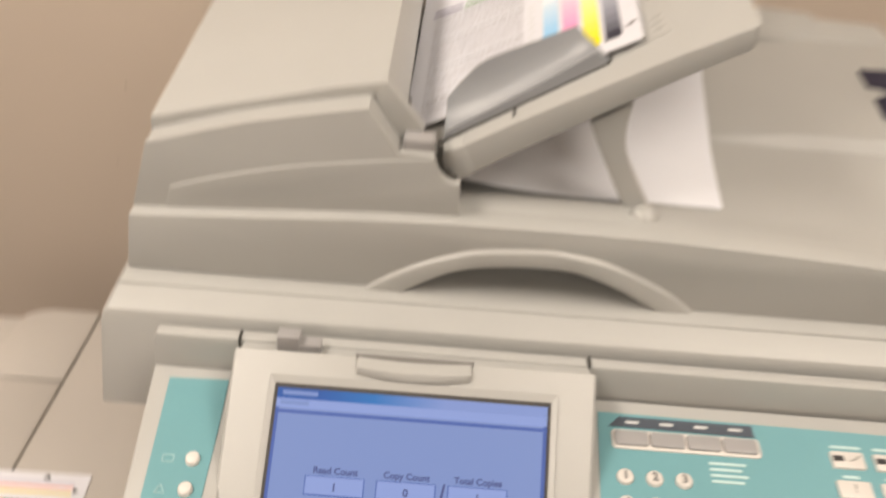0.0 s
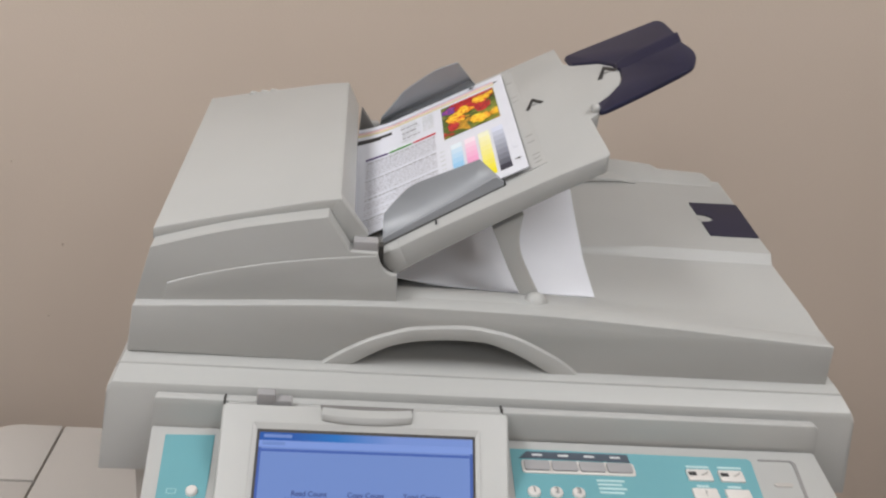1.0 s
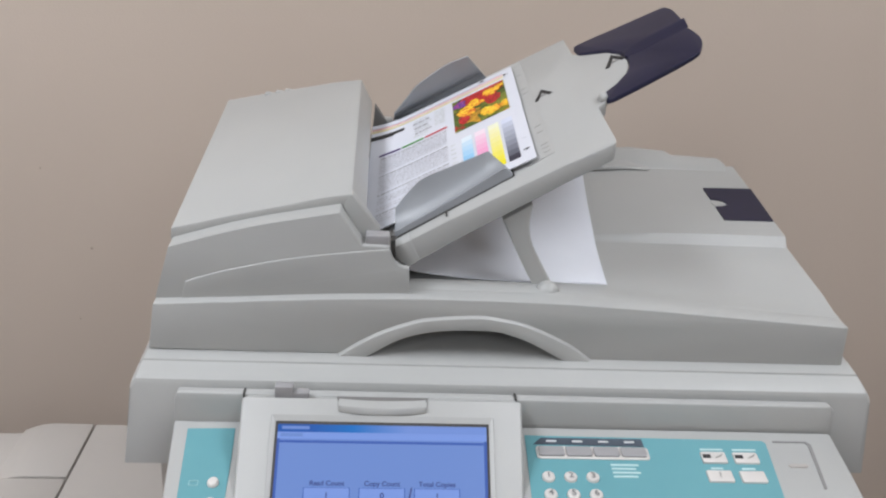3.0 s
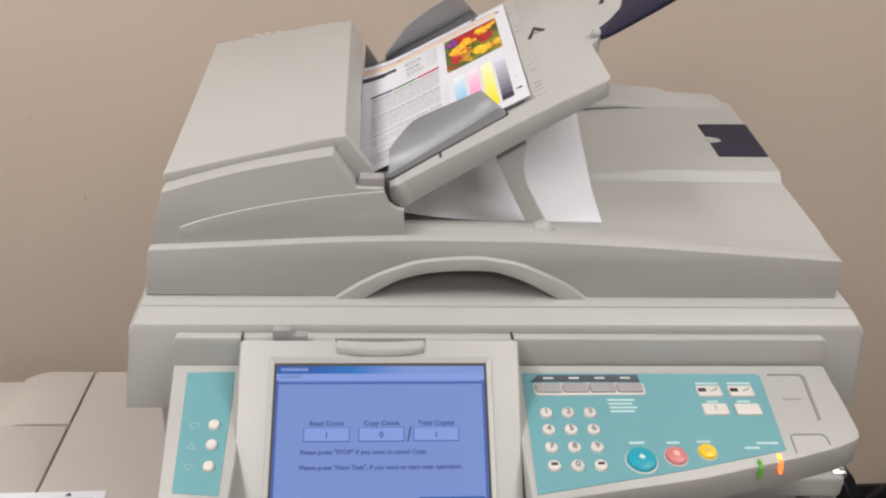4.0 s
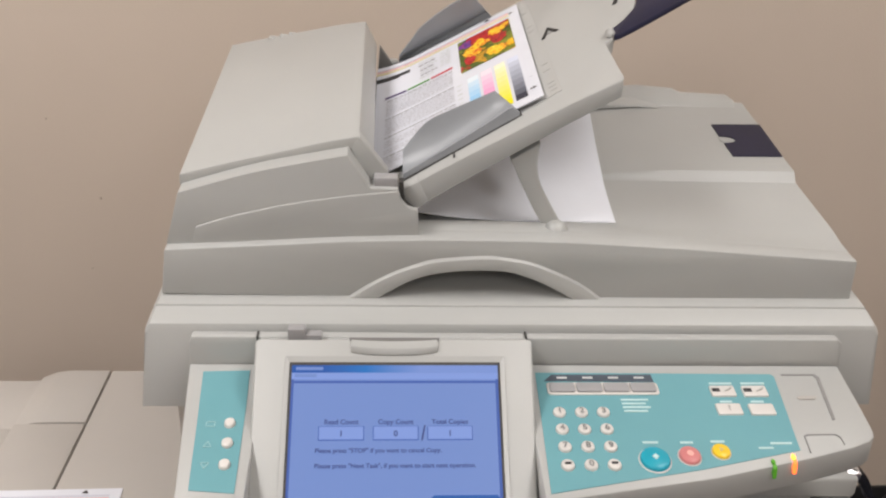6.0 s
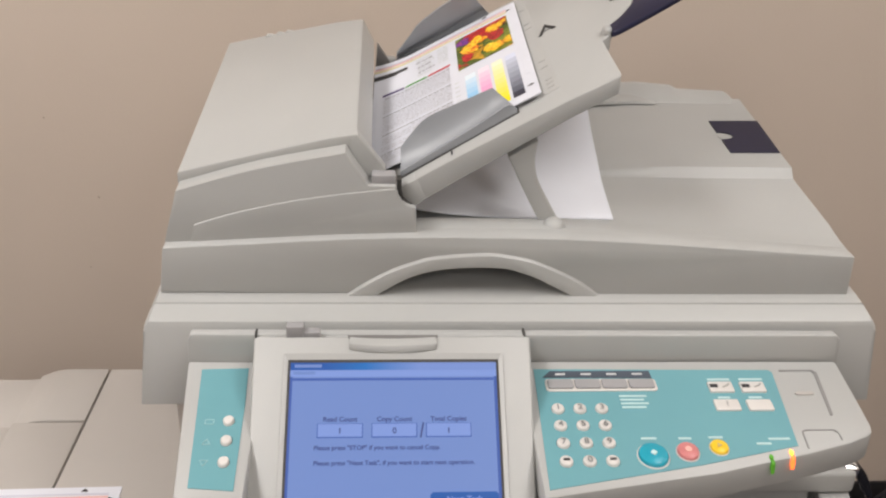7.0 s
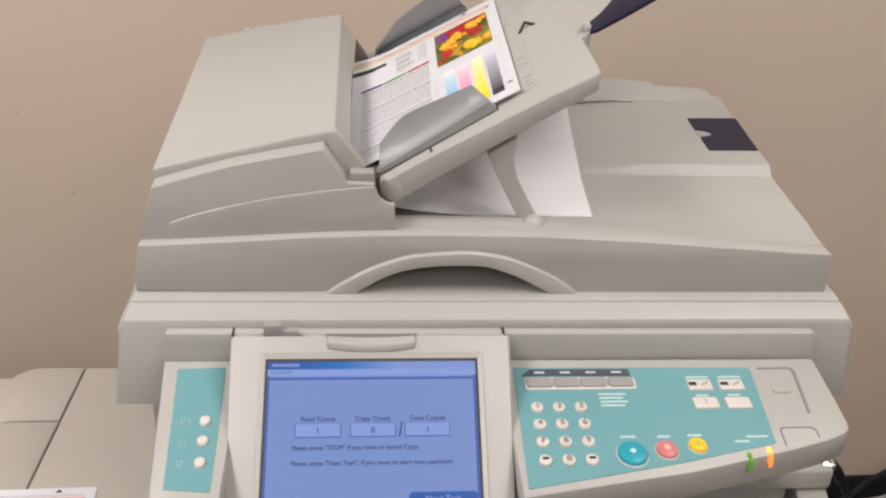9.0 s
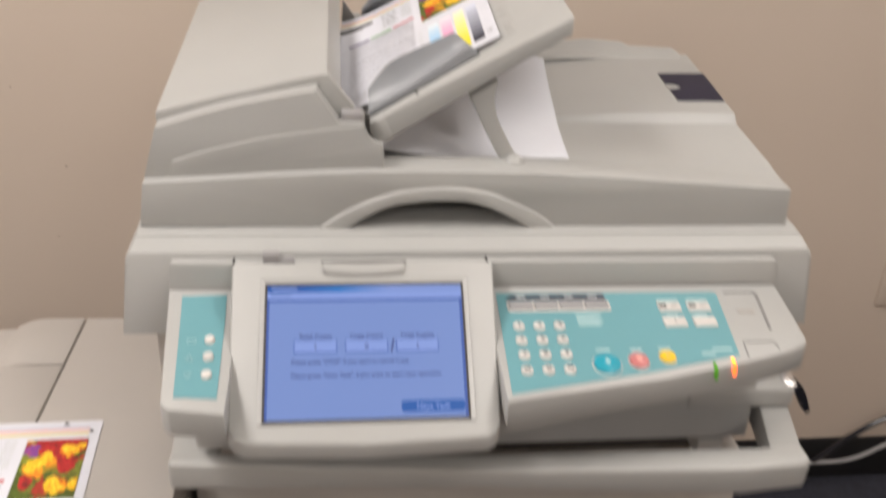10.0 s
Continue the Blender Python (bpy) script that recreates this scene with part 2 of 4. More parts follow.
def oval(cx, cy, rx, ry, n=28):
    return [(cx + rx * math.cos(2 * math.pi * i / n), cy + ry * math.sin(2 * math.pi * i / n)) for i in range(n)]


def loft(rings, r=0.0, caps=True):
    bm = bmesh.new()
    vs = [[bm.verts.new(p) for p in ring] for ring in rings]
    n = len(vs[0])
    for a, b in zip(vs, vs[1:]):
        for i in range(n):
            j = (i + 1) % n
            bm.faces.new((a[i], a[j], b[j], b[i]))
    if caps:
        bm.faces.new(vs[0][::-1])
        bm.faces.new(vs[-1])
    return bevelled(bm, r) if r else bm


def tube(points, radius, n=10):
    rings = []
    for i, p in enumerate(points):
        q = Vector(points[min(i + 1, len(points) - 1)]) - Vector(points[max(i - 1, 0)])
        m = q.to_track_quat("Z", "Y").to_matrix()
        rings.append([tuple(Vector(p) + m @ Vector((radius * math.cos(2 * math.pi * k / n), radius * math.sin(2 * math.pi * k / n), 0))) for k in range(n)])
    return loft(rings)


def lerp_curve(pts, x):
    if x <= pts[0][0]:
        return pts[0][1]
    for (x0, v0), (x1, v1) in zip(pts, pts[1:]):
        if x <= x1:
            s = (x - x0) / (x1 - x0)
            return v0 + (v1 - v0) * s
    return pts[-1][1]


def smooth_curve(pts, n):
    """A smooth line through the points (Catmull-Rom), n steps a stretch."""
    out = []
    for i in range(len(pts) - 1):
        p0, p1, p2, p3 = pts[max(i - 1, 0)], pts[i], pts[i + 1], pts[min(i + 2, len(pts) - 1)]
        for k in range(n):
            t = k / n
            out.append(tuple(0.5 * (2 * b + (c - a) * t + (2 * a - 5 * b + 4 * c - d) * t * t + (3 * b - a - 3 * c + d) * t ** 3)
                             for a, b, c, d in zip(p0, p1, p2, p3)))
    out.append(pts[-1])
    return out


def lettering(text, size, m, material, parent, name="lettering", align="CENTER"):
    """Letters in the built-in font, as a flat mesh under its part."""
    cu = bpy.data.curves.new(name, "FONT")
    cu.body, cu.size, cu.align_x, cu.align_y = text, size, align, "CENTER"
    cu.offset = size * 0.022
    tmp = new(name + "_curve", cu)
    dg = bpy.context.evaluated_depsgraph_get()
    me = bpy.data.meshes.new_from_object(tmp.evaluated_get(dg))
    bpy.data.objects.remove(tmp)
    bpy.data.curves.remove(cu)
    me.transform(m)
    me.materials.clear()
    me.materials.append(material)
    ob = new(name, me)
    ob.parent = parent
    ob.matrix_parent_inverse = parent.matrix_world.inverted()
    return ob


def on_plane(x, y, plane, lift=0.0):
    """A frame lying on a plane: its x to the right, its y away up the slope."""
    a, b, c = plane
    ux = Vector((1, 0, b)).normalized()
    uy = Vector((0, 1, c))
    uy = (uy - ux * uy.dot(ux)).normalized()
    uz = ux.cross(uy)
    p = Vector((x, y, a + b * x + c * y)) + uz * lift
    m = Matrix((ux, uy, uz)).transposed().to_4x4()
    m.translation = p
    return m

# ---- the room ----
part("wall_north", box(ROOM_W - 0.1, ROOM_E + 0.1, ROOM_N, ROOM_N + 0.12, 0, CEIL), WALL).update_tag()
tagged(bpy.data.objects["wall_north"], "beige painted plaster wall behind the copier", "wall", kind="structure")
tagged(part("wall_south", box(ROOM_W - 0.1, ROOM_E + 0.1, ROOM_S - 0.12, ROOM_S, 0, CEIL), WALL), "beige painted wall closing the room", "wall", kind="structure")
tagged(part("wall_west", box(ROOM_W - 0.12, ROOM_W, ROOM_S, ROOM_N, 0, CEIL), WALL), "beige painted side wall of the room", "wall", kind="structure")
tagged(part("wall_east", box(ROOM_E, ROOM_E + 0.12, ROOM_S, ROOM_N, 0, CEIL), WALL), "beige painted side wall of the room", "wall", kind="structure")
tagged(part("floor", box(ROOM_W - 0.1, ROOM_E + 0.1, ROOM_S - 0.1, ROOM_N + 0.1, -0.1, 0), CARPET), "dark blue-grey carpet floor", "floor", kind="structure")
tagged(part("ceiling", box(ROOM_W - 0.1, ROOM_E + 0.1, ROOM_S - 0.1, ROOM_N + 0.1, CEIL, CEIL + 0.1), CEILM), "white ceiling of the copy room", "ceiling", kind="structure")
tagged(part("baseboard", box(ROOM_W, ROOM_E, ROOM_N - 0.008, ROOM_N, 0, 0.108, 0.002), RUBBER), "black rubber baseboard along the wall", "baseboard", kind="structure")

for sx, sz, sr in ((-0.299, 0.757, 0.0030), (-0.372, 0.90, 0.0022), (0.655, 0.905, 0.0018), (-0.33, 0.62, 0.0020)):
    part("scuff", solid([(x, ROOM_N + 0.001, z) for x, z in oval(sx, sz, sr, sr * 1.2, 10)], [(x, ROOM_N - 0.0012, z) for x, z in oval(sx, sz, sr * 0.6, sr * 0.7, 10)]), SCUFF, bpy.data.objects["wall_north"])

plate = thing("wall_plate", 1.337, ROOM_N, 0.508, "beige wall plate on the painted wall", "wall plate")
part("plate", box(1.301, 1.372, ROOM_N - 0.006, ROOM_N, 0.452, 0.562, 0.002), WALL, plate)
for sz in (0.470, 0.544):
    part("screw", solid([(x, ROOM_N - 0.006, z) for x, z in oval(1.337, sz, 0.003, 0.003, 12)],
                        [(x, ROOM_N - 0.008, z) for x, z in oval(1.337, sz, 0.0028, 0.0028, 12)]), GREY_L, plate)

tagged(part("power_cable", tube(smooth_curve([(1.10, 0.80, 0.006), (1.20, 0.80, 0.06), (1.31, 0.81, 0.143), (1.41, 0.815, 0.196), (1.60, 0.82, 0.27), (1.80, 0.825, 0.22), (1.9, 0.82, 0.006)], 8), 0.006),
            BLACK_G), "black power cable hanging beside the wall", "cable")
tagged(part("network_cable", tube(smooth_curve([(0.90, 0.80, 0.006), (1.05, 0.80, 0.06), (1.20, 0.80, 0.076), (1.31, 0.80, 0.083), (1.40, 0.805, 0.122), (1.52, 0.81, 0.19), (1.7, 0.815, 0.17), (1.82, 0.81, 0.006)], 8), 0.0045),
            CABLE_G), "grey network cable hanging beside the wall", "cable")

for lx, ly, share in LAMPS:
    cl = thing("ceiling_light", lx, ly, CEIL, "recessed white fluorescent ceiling light panel", "ceiling light", "ceiling lights")
    part("diffuser", box(lx - 0.28, lx + 0.28, ly - 0.58, ly + 0.58, CEIL - 0.016, CEIL - 0.012), DIFFUSER, cl)
    for fx0, fx1, fy0, fy1 in ((-0.31, -0.28, -0.61, 0.61), (0.28, 0.31, -0.61, 0.61), (-0.28, 0.28, -0.61, -0.58), (-0.28, 0.28, 0.58, 0.61)):
        part("frame", box(lx + fx0, lx + fx1, ly + fy0, ly + fy1, CEIL - 0.02, CEIL, 0.003), CEILM, cl)

# ---- planes of the machine ----
TRAY = (0.975, 0.544, 0.1225)
CON = (0.976, 0.0, 0.15)
LCD = (1.0283, 0.0, 0.647)


def deck_z(x, y):
    """Height of the copier's flat lid behind its front rim."""
    low, high = 1.040 + 0.125 * y, 1.0450 + 0.142 * y
    s = min(1, max(0, (y - 0.178) / 0.008))
    k = min(1, max(0, (x - 0.36) / 0.12))
    return low + (high - low) * s * k


RIM = [(0.009, 1.050), (0.084, 1.0545), (0.155, 1.0588), (0.221, 1.0610), (0.275, 1.0612), (0.341, 1.0604), (0.398, 1.0580), (0.449, 1.0552), (0.525, 1.0500), (0.610, 1.0445)]
RIM_S = smooth_curve(RIM, 4)

# ---- copier ----
copier = thing("photocopier", 0.31, 0.19, 0, "large off-white office photocopier with feeder and teal console", "photocopier")

# scanner housing under the lid
prof = [(-0.002, 0.918), (-0.0005, 0.9935), (0.0015, 0.998), (0.006, 1.0005), (0.0195, 1.0045), (0.0200, 1.0035), (0.0212, 1.0037), (0.0217, 1.0052), (0.036, 1.0075), (0.36, 1.030), (0.40, 1.02), (0.40, 0.918)]
rings = []
for x, inset, fl in ((-0.004, 0.0045, 1), (0.0, 0.0, 1), (0.3, 0.0, 0), (0.620, 0.0, 1), (0.624, 0.0045, 1)):
    rings.append([(x + (0.009 * (1 - (z - 0.918) / 0.082) * (-1 if x < 0.3 else 1) * fl) + (0.002 if x < 0.3 else 0.0) * fl * min(1, max(0, (y - 0.0) / 0.03)), y, z - inset * (1 if z > 0.95 else 0)) for y, z in prof])
part("scanner_housing", loft(rings), PLASTIC, copier, "off-white scanner housing")
part("neck", box(0.014, 0.606, 0.004, 0.40, 0.80, 0.928, 0.004), PLASTIC_B, copier)
part("cabinet", box(0.034, 0.600, 0.03, 0.44, 0.012, 0.80, 0.008), PLASTIC_B, copier, "cream cabinet body")
part("front_door", box(0.040, 0.594, -0.02, 0.029, 0.42, 0.775, 0.008), PLASTIC_B, copier)
for dz0, dz1 in ((0.03, 0.215), (0.22, 0.41)):
    dr = part("paper_drawer", box(0.040, 0.594, -0.02, 0.029, dz0, dz1, 0.006), PLASTIC_B, copier)
    part("drawer_grip", box(0.22, 0.41, -0.024, -0.016, dz1 - 0.045, dz1 - 0.02, 0.003), UNDER, dr)
part("corner_post", box(0.036, 0.088, -0.030, 0.029, 0.776, 0.826, 0.004), PLASTIC_B, copier)
for cx in (0.07, 0.55):
    for cy in (0.06, 0.40):
        part("caster", solid([(cx - 0.01, y, z) for y, z in oval(cy, 0.012, 0.012, 0.012, 16)], [(cx + 0.01, y, z) for y, z in oval(cy, 0.012, 0.012, 0.012, 16)]), SHADE, copier)

# lid: front rim with its arched grip
arch_in = smooth_curve([(0.1876, 1.0068), (0.2120, 1.0220), (0.2289, 1.0286), (0.2484, 1.0324), (0.2728, 1.0340), (0.2974, 1.0332), (0.3125, 1.0292), (0.3305, 1.0220), (0.3594, 1.0060)], 5)
arch_out = smooth_curve([(0.1610, 1.0068), (0.1803, 1.0202), (0.1997, 1.0311), (0.2190, 1.0388), (0.2382, 1.0442), (0.2793, 1.0476), (0.3014, 1.0455), (0.3264, 1.0396), (0.3627, 1.0225), (0.3860, 1.0058)], 5)
front = [(0.0035, 1.008)] + arch_in + [(0.6115, 1.004)] + RIM_S[::-1]
lid = part("platen_cover", prism_y(front, 0.034, 0.056, 0.02, 0.0016), PLASTIC, copier, "off-white hinged lid with arched grip")
arch_face = []
for x, z in arch_out:
    away = Vector((x - 0.2735, z - 0.960)).normalized() * 0.0024
    arch_face.append((x - away.x, max(z - away.y, 1.0062)))
band, band_face = arch_out + arch_in[::-1], arch_face + arch_in[::-1]
part("arch_trim", solid([(x, 0.0352, z) for x, z in band], [(x, 0.0308, z) for x, z in band_face], 0.0006), PLASTIC, lid)
# back and roof of the grip coloured near black for the cavity's shade
part("grip_recess_shade", box(0.15, 0.40, 0.150, 0.155, 1.009, 1.046), SHADE, lid)
part("recess_roof_shade", box(0.15, 0.40, 0.050, 0.150, 1.0466, 1.0486), SHADE, lid)

# lid: top skin with well, step and back ridges
xs = [0.009 + 0.6005 * i / 40 for i in range(41)]
ys = [0.050, 0.056, 0.064, 0.074, 0.082, 0.086, 0.090, 0.10, 0.12, 0.15, 0.172, 0.1772, 0.178, 0.182, 0.186, 0.1868, 0.204, 0.24, 0.28, 0.32, 0.352]
bm = bmesh.new()
grid = []
for y in ys:
    row = []
    for x in xs:
        f = lerp_curve(RIM_S, x)
        s = min(1, max(0, (y - 0.078) / 0.010)) if x < 0.34 else min(1, max(0, (y - 0.05) / (0.04 + 0.25 * max(0, 0.44 - x))))
        s = s * s * (3 - 2 * s)
        top = f + 0.0008 * (1 if y > 0.05 else 0)
        row.append(bm.verts.new((x, y, top * (1 - s) + deck_z(x, y) * s)))
    grid.append(row)
for a, b in zip(grid, grid[1:]):
    for i in range(len(xs) - 1):
        bm.faces.new((a[i], a[i + 1], b[i + 1], b[i]))
edge = [*grid[0], *[r[-1] for r in grid[1:-1]], *grid[-1][::-1], *[r[0] for r in grid[1:-1]][::-1]]
foot = [bm.verts.new((v.co.x + (0.002 if v.co.x > 0.6 else -0.004 if v.co.x < 0.02 else 0), v.co.y, (1.0465 if 0.15 < v.co.x < 0.40 and v.co.y < 0.06 else 1.0075 + 0.045 * v.co.y))) for v in edge]
for i in range(len(edge)):
    j = (i + 1) % len(edge)
    bm.faces.new((edge[i], edge[j], foot[j], foot[i]))
part("top_skin", bm, PLASTIC, lid)


crest = [(0.22, 0.0105), (0.36, 0.0110), (0.487, 0.0105), (0.530, 0.0075), (0.540, 0.0030), (0.596, 0.0010), (0.603, -0.0030)]
rings = []
for x, h in crest:
    z0, z1 = deck_z(x, 0.345), deck_z(x, 0.372)
    rings.append([(x, 0.338, z0 - 0.012), (x, 0.338, z0 + min(h, 0) - 0.0005), (x, 0.362, z1 + h * 0.9), (x, 0.372, z1 + h), (x, 0.384, z1 + h - 0.004), (x, 0.386, z1 - 0.02)])
part("back_ridge", loft(rings, 0.001), PLASTIC, lid)
# shallow lip that overhangs the lid at the foot of the ridge
lip_rings = []
for x, h in ((0.34, 0.0080), (0.445, 0.0062), (0.48, 0.0036), (0.505, 0.0006)):
    z = deck_z(x, 0.335)
    lip_rings.append([(x, 0.3315, z + h * 0.25), (x, 0.3325, z + h * 0.9), (x, 0.350, z + h + 0.0030), (x, 0.350, z + h * 0.5)])
part("ridge_lip", loft(lip_rings, 0.0004), PLASTIC, lid)
# navy pad with half-round finger notch
pad = [(0.5555, 0.2165), (0.6085, 0.2175), (0.6100, 0.2920), (0.5545, 0.2900), (0.5550, 0.2625)]
pad += [(0.5550 + 0.015 * math.sin(radians(a)), 0.2540 + 0.0085 * math.cos(radians(a))) for a in range(10, 180, 20)] + [(0.5552, 0.2455)]
part("dark_pad", solid([(x, y, deck_z(x, y) - 0.001) for x, y in pad], [(x, y, deck_z(x, y) + 0.0012) for x, y in pad]), NAVY, lid, "dark navy plastic pad")
part("finger_notch", solid([(x, y, deck_z(x, y) - 0.001) for x, y in oval(0.5590, 0.2545, 0.0062, 0.0056, 20)],
                           [(x, y, deck_z(x, y) + 0.0006) for x, y in oval(0.5590, 0.2545, 0.0058, 0.0052, 20)]), PLASTIC, lid)
part("screw_cap", solid([(x, y, deck_z(x, y) - 0.001) for x, y in oval(0.3637, 0.2167, 0.0028, 0.0035, 14)],
                        [(x, y, deck_z(x, y) + 0.001) for x, y in oval(0.3637, 0.2167, 0.0022, 0.003, 14)]), GREY_L, lid)

# document feeder housing
RISE = 0.118
top_edge = smooth_curve([(0.022, 1.097), (0.087, 1.1165), (0.162, 1.132)], 6)
house = [(0.009, 1.0505)] + top_edge + [(0.181, 1.103), (0.2035, 1.1025), (0.2048, 1.0985), (0.2065, 1.0932), (0.2090, 1.0893), (0.2125, 1.0862), (0.2165, 1.0847), (0.2209, 1.0842), (0.2225, 1.056)]
cut = [(x, min(z, 1.078) if x > 0.2036 else z) for x, z in house]
rings = [[(x, 0.045, z) for x, z in house], [(x, 0.0500, z + 0.0003) for x, z in house], [(x, 0.0508, z + 0.0003) for x, z in cut], [(x, 0.0635, z + 0.0012) for x, z in cut],
         [(x, 0.0645, min(z, 1.078) if x > 0.175 else z + 0.0012) for x, z in house], [(x, 0.350, min(z, 1.078) + 0.02 if x > 0.175 else z + RISE * 0.285 * min(1, (z - 1.05) / 0.04)) for x, z in house]]
feeder = part("feeder_housing", loft(rings, 0.0012), PLASTIC, copier, "off-white document feeder housing")
groove = smooth_curve([(0.0343, 1.0676), (0.0673, 1.0782), (0.1146, 1.0894), (0.1616, 1.0969), (0.2030, 1.1018)], 4)
panel = [(0.0302, 1.0505)] + groove + [(0.2046, 1.0982), (0.2063, 1.0929), (0.2088, 1.0890), (0.2123, 1.0859), (0.2163, 1.0844), (0.2205, 1.0839), (0.2221, 1.0575)]
panel_face = [(x + (0.0008 if x < 0.04 else 0.0), z - (0.0012 if z > 1.066 and x < 0.204 else 0.0)) for x, z in panel]
part("side_panel", solid([(x, 0.046, z) for x, z in panel], [(x, 0.0440, z) for x, z in panel_face], 0.0003), PLASTIC, feeder)
cap_top = smooth_curve([(0.0205, 1.1064), (0.0671, 1.1186), (0.1100, 1.1289), (0.1427, 1.1370), (0.1712, 1.1422)], 4)
cap_low = smooth_curve([(0.0200, 1.0950), (0.0666, 1.1105), (0.1141, 1.1215), (0.1637, 1.1308)], 5)
cap = cap_top + [(0.1835, 1.1180), (0.181, 1.096)] + cap_low[::-1]
back_y = [0.357 + 0.018 * (1 - (x - 0.02) / 0.164) for x, z in cap]
part("feeder_cap", solid([(x, 0.0635, z) for x, z in cap], [(x, y, z + RISE * (y - 0.0635)) for (x, z), y in zip(cap, back_y)], 0.0016), PLASTIC, feeder, "smooth off-white top cover")
part("cap_end", prism_y([(0.1640, 1.1312), (0.1712, 1.1424), (0.1960, 1.1105), (0.1818, 1.0975)], 0.0630, 0.0730, RISE, 0.0012), PLASTIC, feeder)
part("latch_button", box(0.1835, 0.2035, 0.050, 0.064, 1.100, 1.1105, 0.0012), KEY_G, feeder, "grey release button")
part("feed_slot", box(0.170, 0.1835, 0.074, 0.345, 1.060, 1.098), SHADE, feeder)
for yy in (0.12, 0.19, 0.26):
    part("pickup_roller", solid([(x, yy - 0.012, z) for x, z in oval(0.1865, 1.0765 + 0.12 * yy, 0.005, 0.005, 18)], [(x, yy + 0.012, z) for x, z in oval(0.1865, 1.0765 + 0.12 * yy, 0.005, 0.005, 18)]), GREY_L, feeder)
part("feed_bed", slab([(0.1830, 0.076), (0.2060, 0.076), (0.2060, 0.346), (0.1830, 0.346)], TRAY, 0.002, 0.0008), UNDER, feeder)
part("rear_bracket", prism_y([(0.184, 1.105), (0.187, 1.152), (0.204, 1.128), (0.2115, 1.124), (0.2115, 1.105)], 0.347, 0.356, 0, 0.001), GAP, feeder)
part("bracket_nub", box(0.196, 0.208, 0.350, 0.362, 1.115, 1.136, 0.003), PLASTIC, feeder)
for hx in (0.067, 0.079, 0.089):
    part("hinge_nub", box(hx - 0.004, hx + 0.004, 0.362, 0.374, 1.136 + 0.2 * (hx - 0.02), 1.1460 + 0.2 * (hx - 0.02), 0.0015), PLASTIC, feeder)

# feeder tray
outline = [(0.2000, 0.0625), (0.2570, 0.0655), (0.3500, 0.0680), (0.3880, 0.0660), (0.3900, 0.0680), (0.3905, 0.0730), (0.3905, 0.1480), (0.3990, 0.1530), (0.4015, 0.1630), (0.3985, 0.1690), (0.4110, 0.1765),
           (0.4240, 0.1915), (0.4288, 0.2040), (0.4314, 0.2220), (0.4288, 0.2420), (0.4204, 0.2630), (0.3990, 0.2880), (0.3935, 0.3020), (0.3930, 0.3560), (0.2000, 0.3560)]
rim = [(0.2205, y) if x < 0.21 else (x, y) for x, y in outline]
tray_top = [(x, y, TRAY[0] + TRAY[1] * x + TRAY[2] * y) for x, y in rim]
tray = part("feeder_tray", solid([(x, y, z - 0.0248 + 0.055 * (x - 0.2205)) for x, y, z in tray_top], tray_top, 0.0012), PLASTIC, copier, "off-white sloping document tray")
part("tray_nose", prism_y([(0.2080, 1.0955), (0.2140, 1.0987), (0.2225, 1.1033), (0.2300, 1.0850), (0.2262, 1.0808), (0.2212, 1.0787), (0.2165, 1.0794), (0.2125, 1.0820), (0.2098, 1.0866), (0.2084, 1.0915)], 0.0626, 0.35, 0.1225, 0.0006), PLASTIC, tray)
part("tray_root", slab([(0.2000, 0.0650), (0.2220, 0.0650), (0.2220, 0.3555), (0.2000, 0.3555)], TRAY, 0.004, -0.0004), PLASTIC, tray)
part("nose_gap", prism_y([(0.2049, 1.1057), (0.2050, 1.0943), (0.2073, 1.0870), (0.2117, 1.0807), (0.2172, 1.0778), (0.2186, 1.0802), (0.2146, 1.0823), (0.2107, 1.0870), (0.2089, 1.0933), (0.2087, 1.1058)], 0.0530, 0.0640), SHADE, tray)
part("centre_plate", slab([(0.206, 0.214), (0.311, 0.2105), (0.311, 0.300), (0.206, 0.305)], TRAY, 0.001, 0.0012, 0.0004), PLASTIC, tray)
part("size_scale", slab([(0.3220, 0.0950), (0.3455, 0.1000), (0.3455, 0.3450), (0.3220, 0.3400)], TRAY, 0.001, 0.0006), PLASTIC, tray)
for yy in (0.106, 0.114, 0.122, 0.150, 0.165, 0.255, 0.268, 0.31):
    part("scale_mark", slab([(0.3365, yy), (0.3425, yy + 0.001), (0.3425, yy + 0.0024), (0.3365, yy + 0.0014)], TRAY, 0.0004, 0.001), SCALE_INK, tray)
for mx, y0, y1 in ((0.2522, 0.250, 0.309), (0.2522, 0.186, 0.200), (0.2513, 0.0718, 0.0790)):
    part("size_line", slab([(mx, y0), (mx + 0.0014, y0), (mx + 0.0014, y1), (mx, y1)], TRAY, 0.0006, 0.0016), BLACK, tray)
part("slot_end", slab([(0.3085, 0.0895), (0.3105, 0.0895), (0.3095, 0.1080), (0.3080, 0.1080)], TRAY, 0.0006, 0.0008), SHADE, tray)
part("guide_track", slab([(0.208, 0.0752), (0.3095, 0.0892), (0.3095, 0.0912), (0.208, 0.0775)], TRAY, 0.0006, 0.0008), SHADE, tray)


bm = bmesh.new()
bmesh.ops.create_uvsphere(bm, u_segments=16, v_segments=10, radius=1.0, matrix=pose(0.3965, 0.1600, TRAY[0] + TRAY[1] * 0.3965 + TRAY[2] * 0.16 + 0.0015) @ Matrix.Diagonal((0.0045, 0.0075, 0.0055, 1)))
part("slide_nub", bm, PLASTIC, tray)


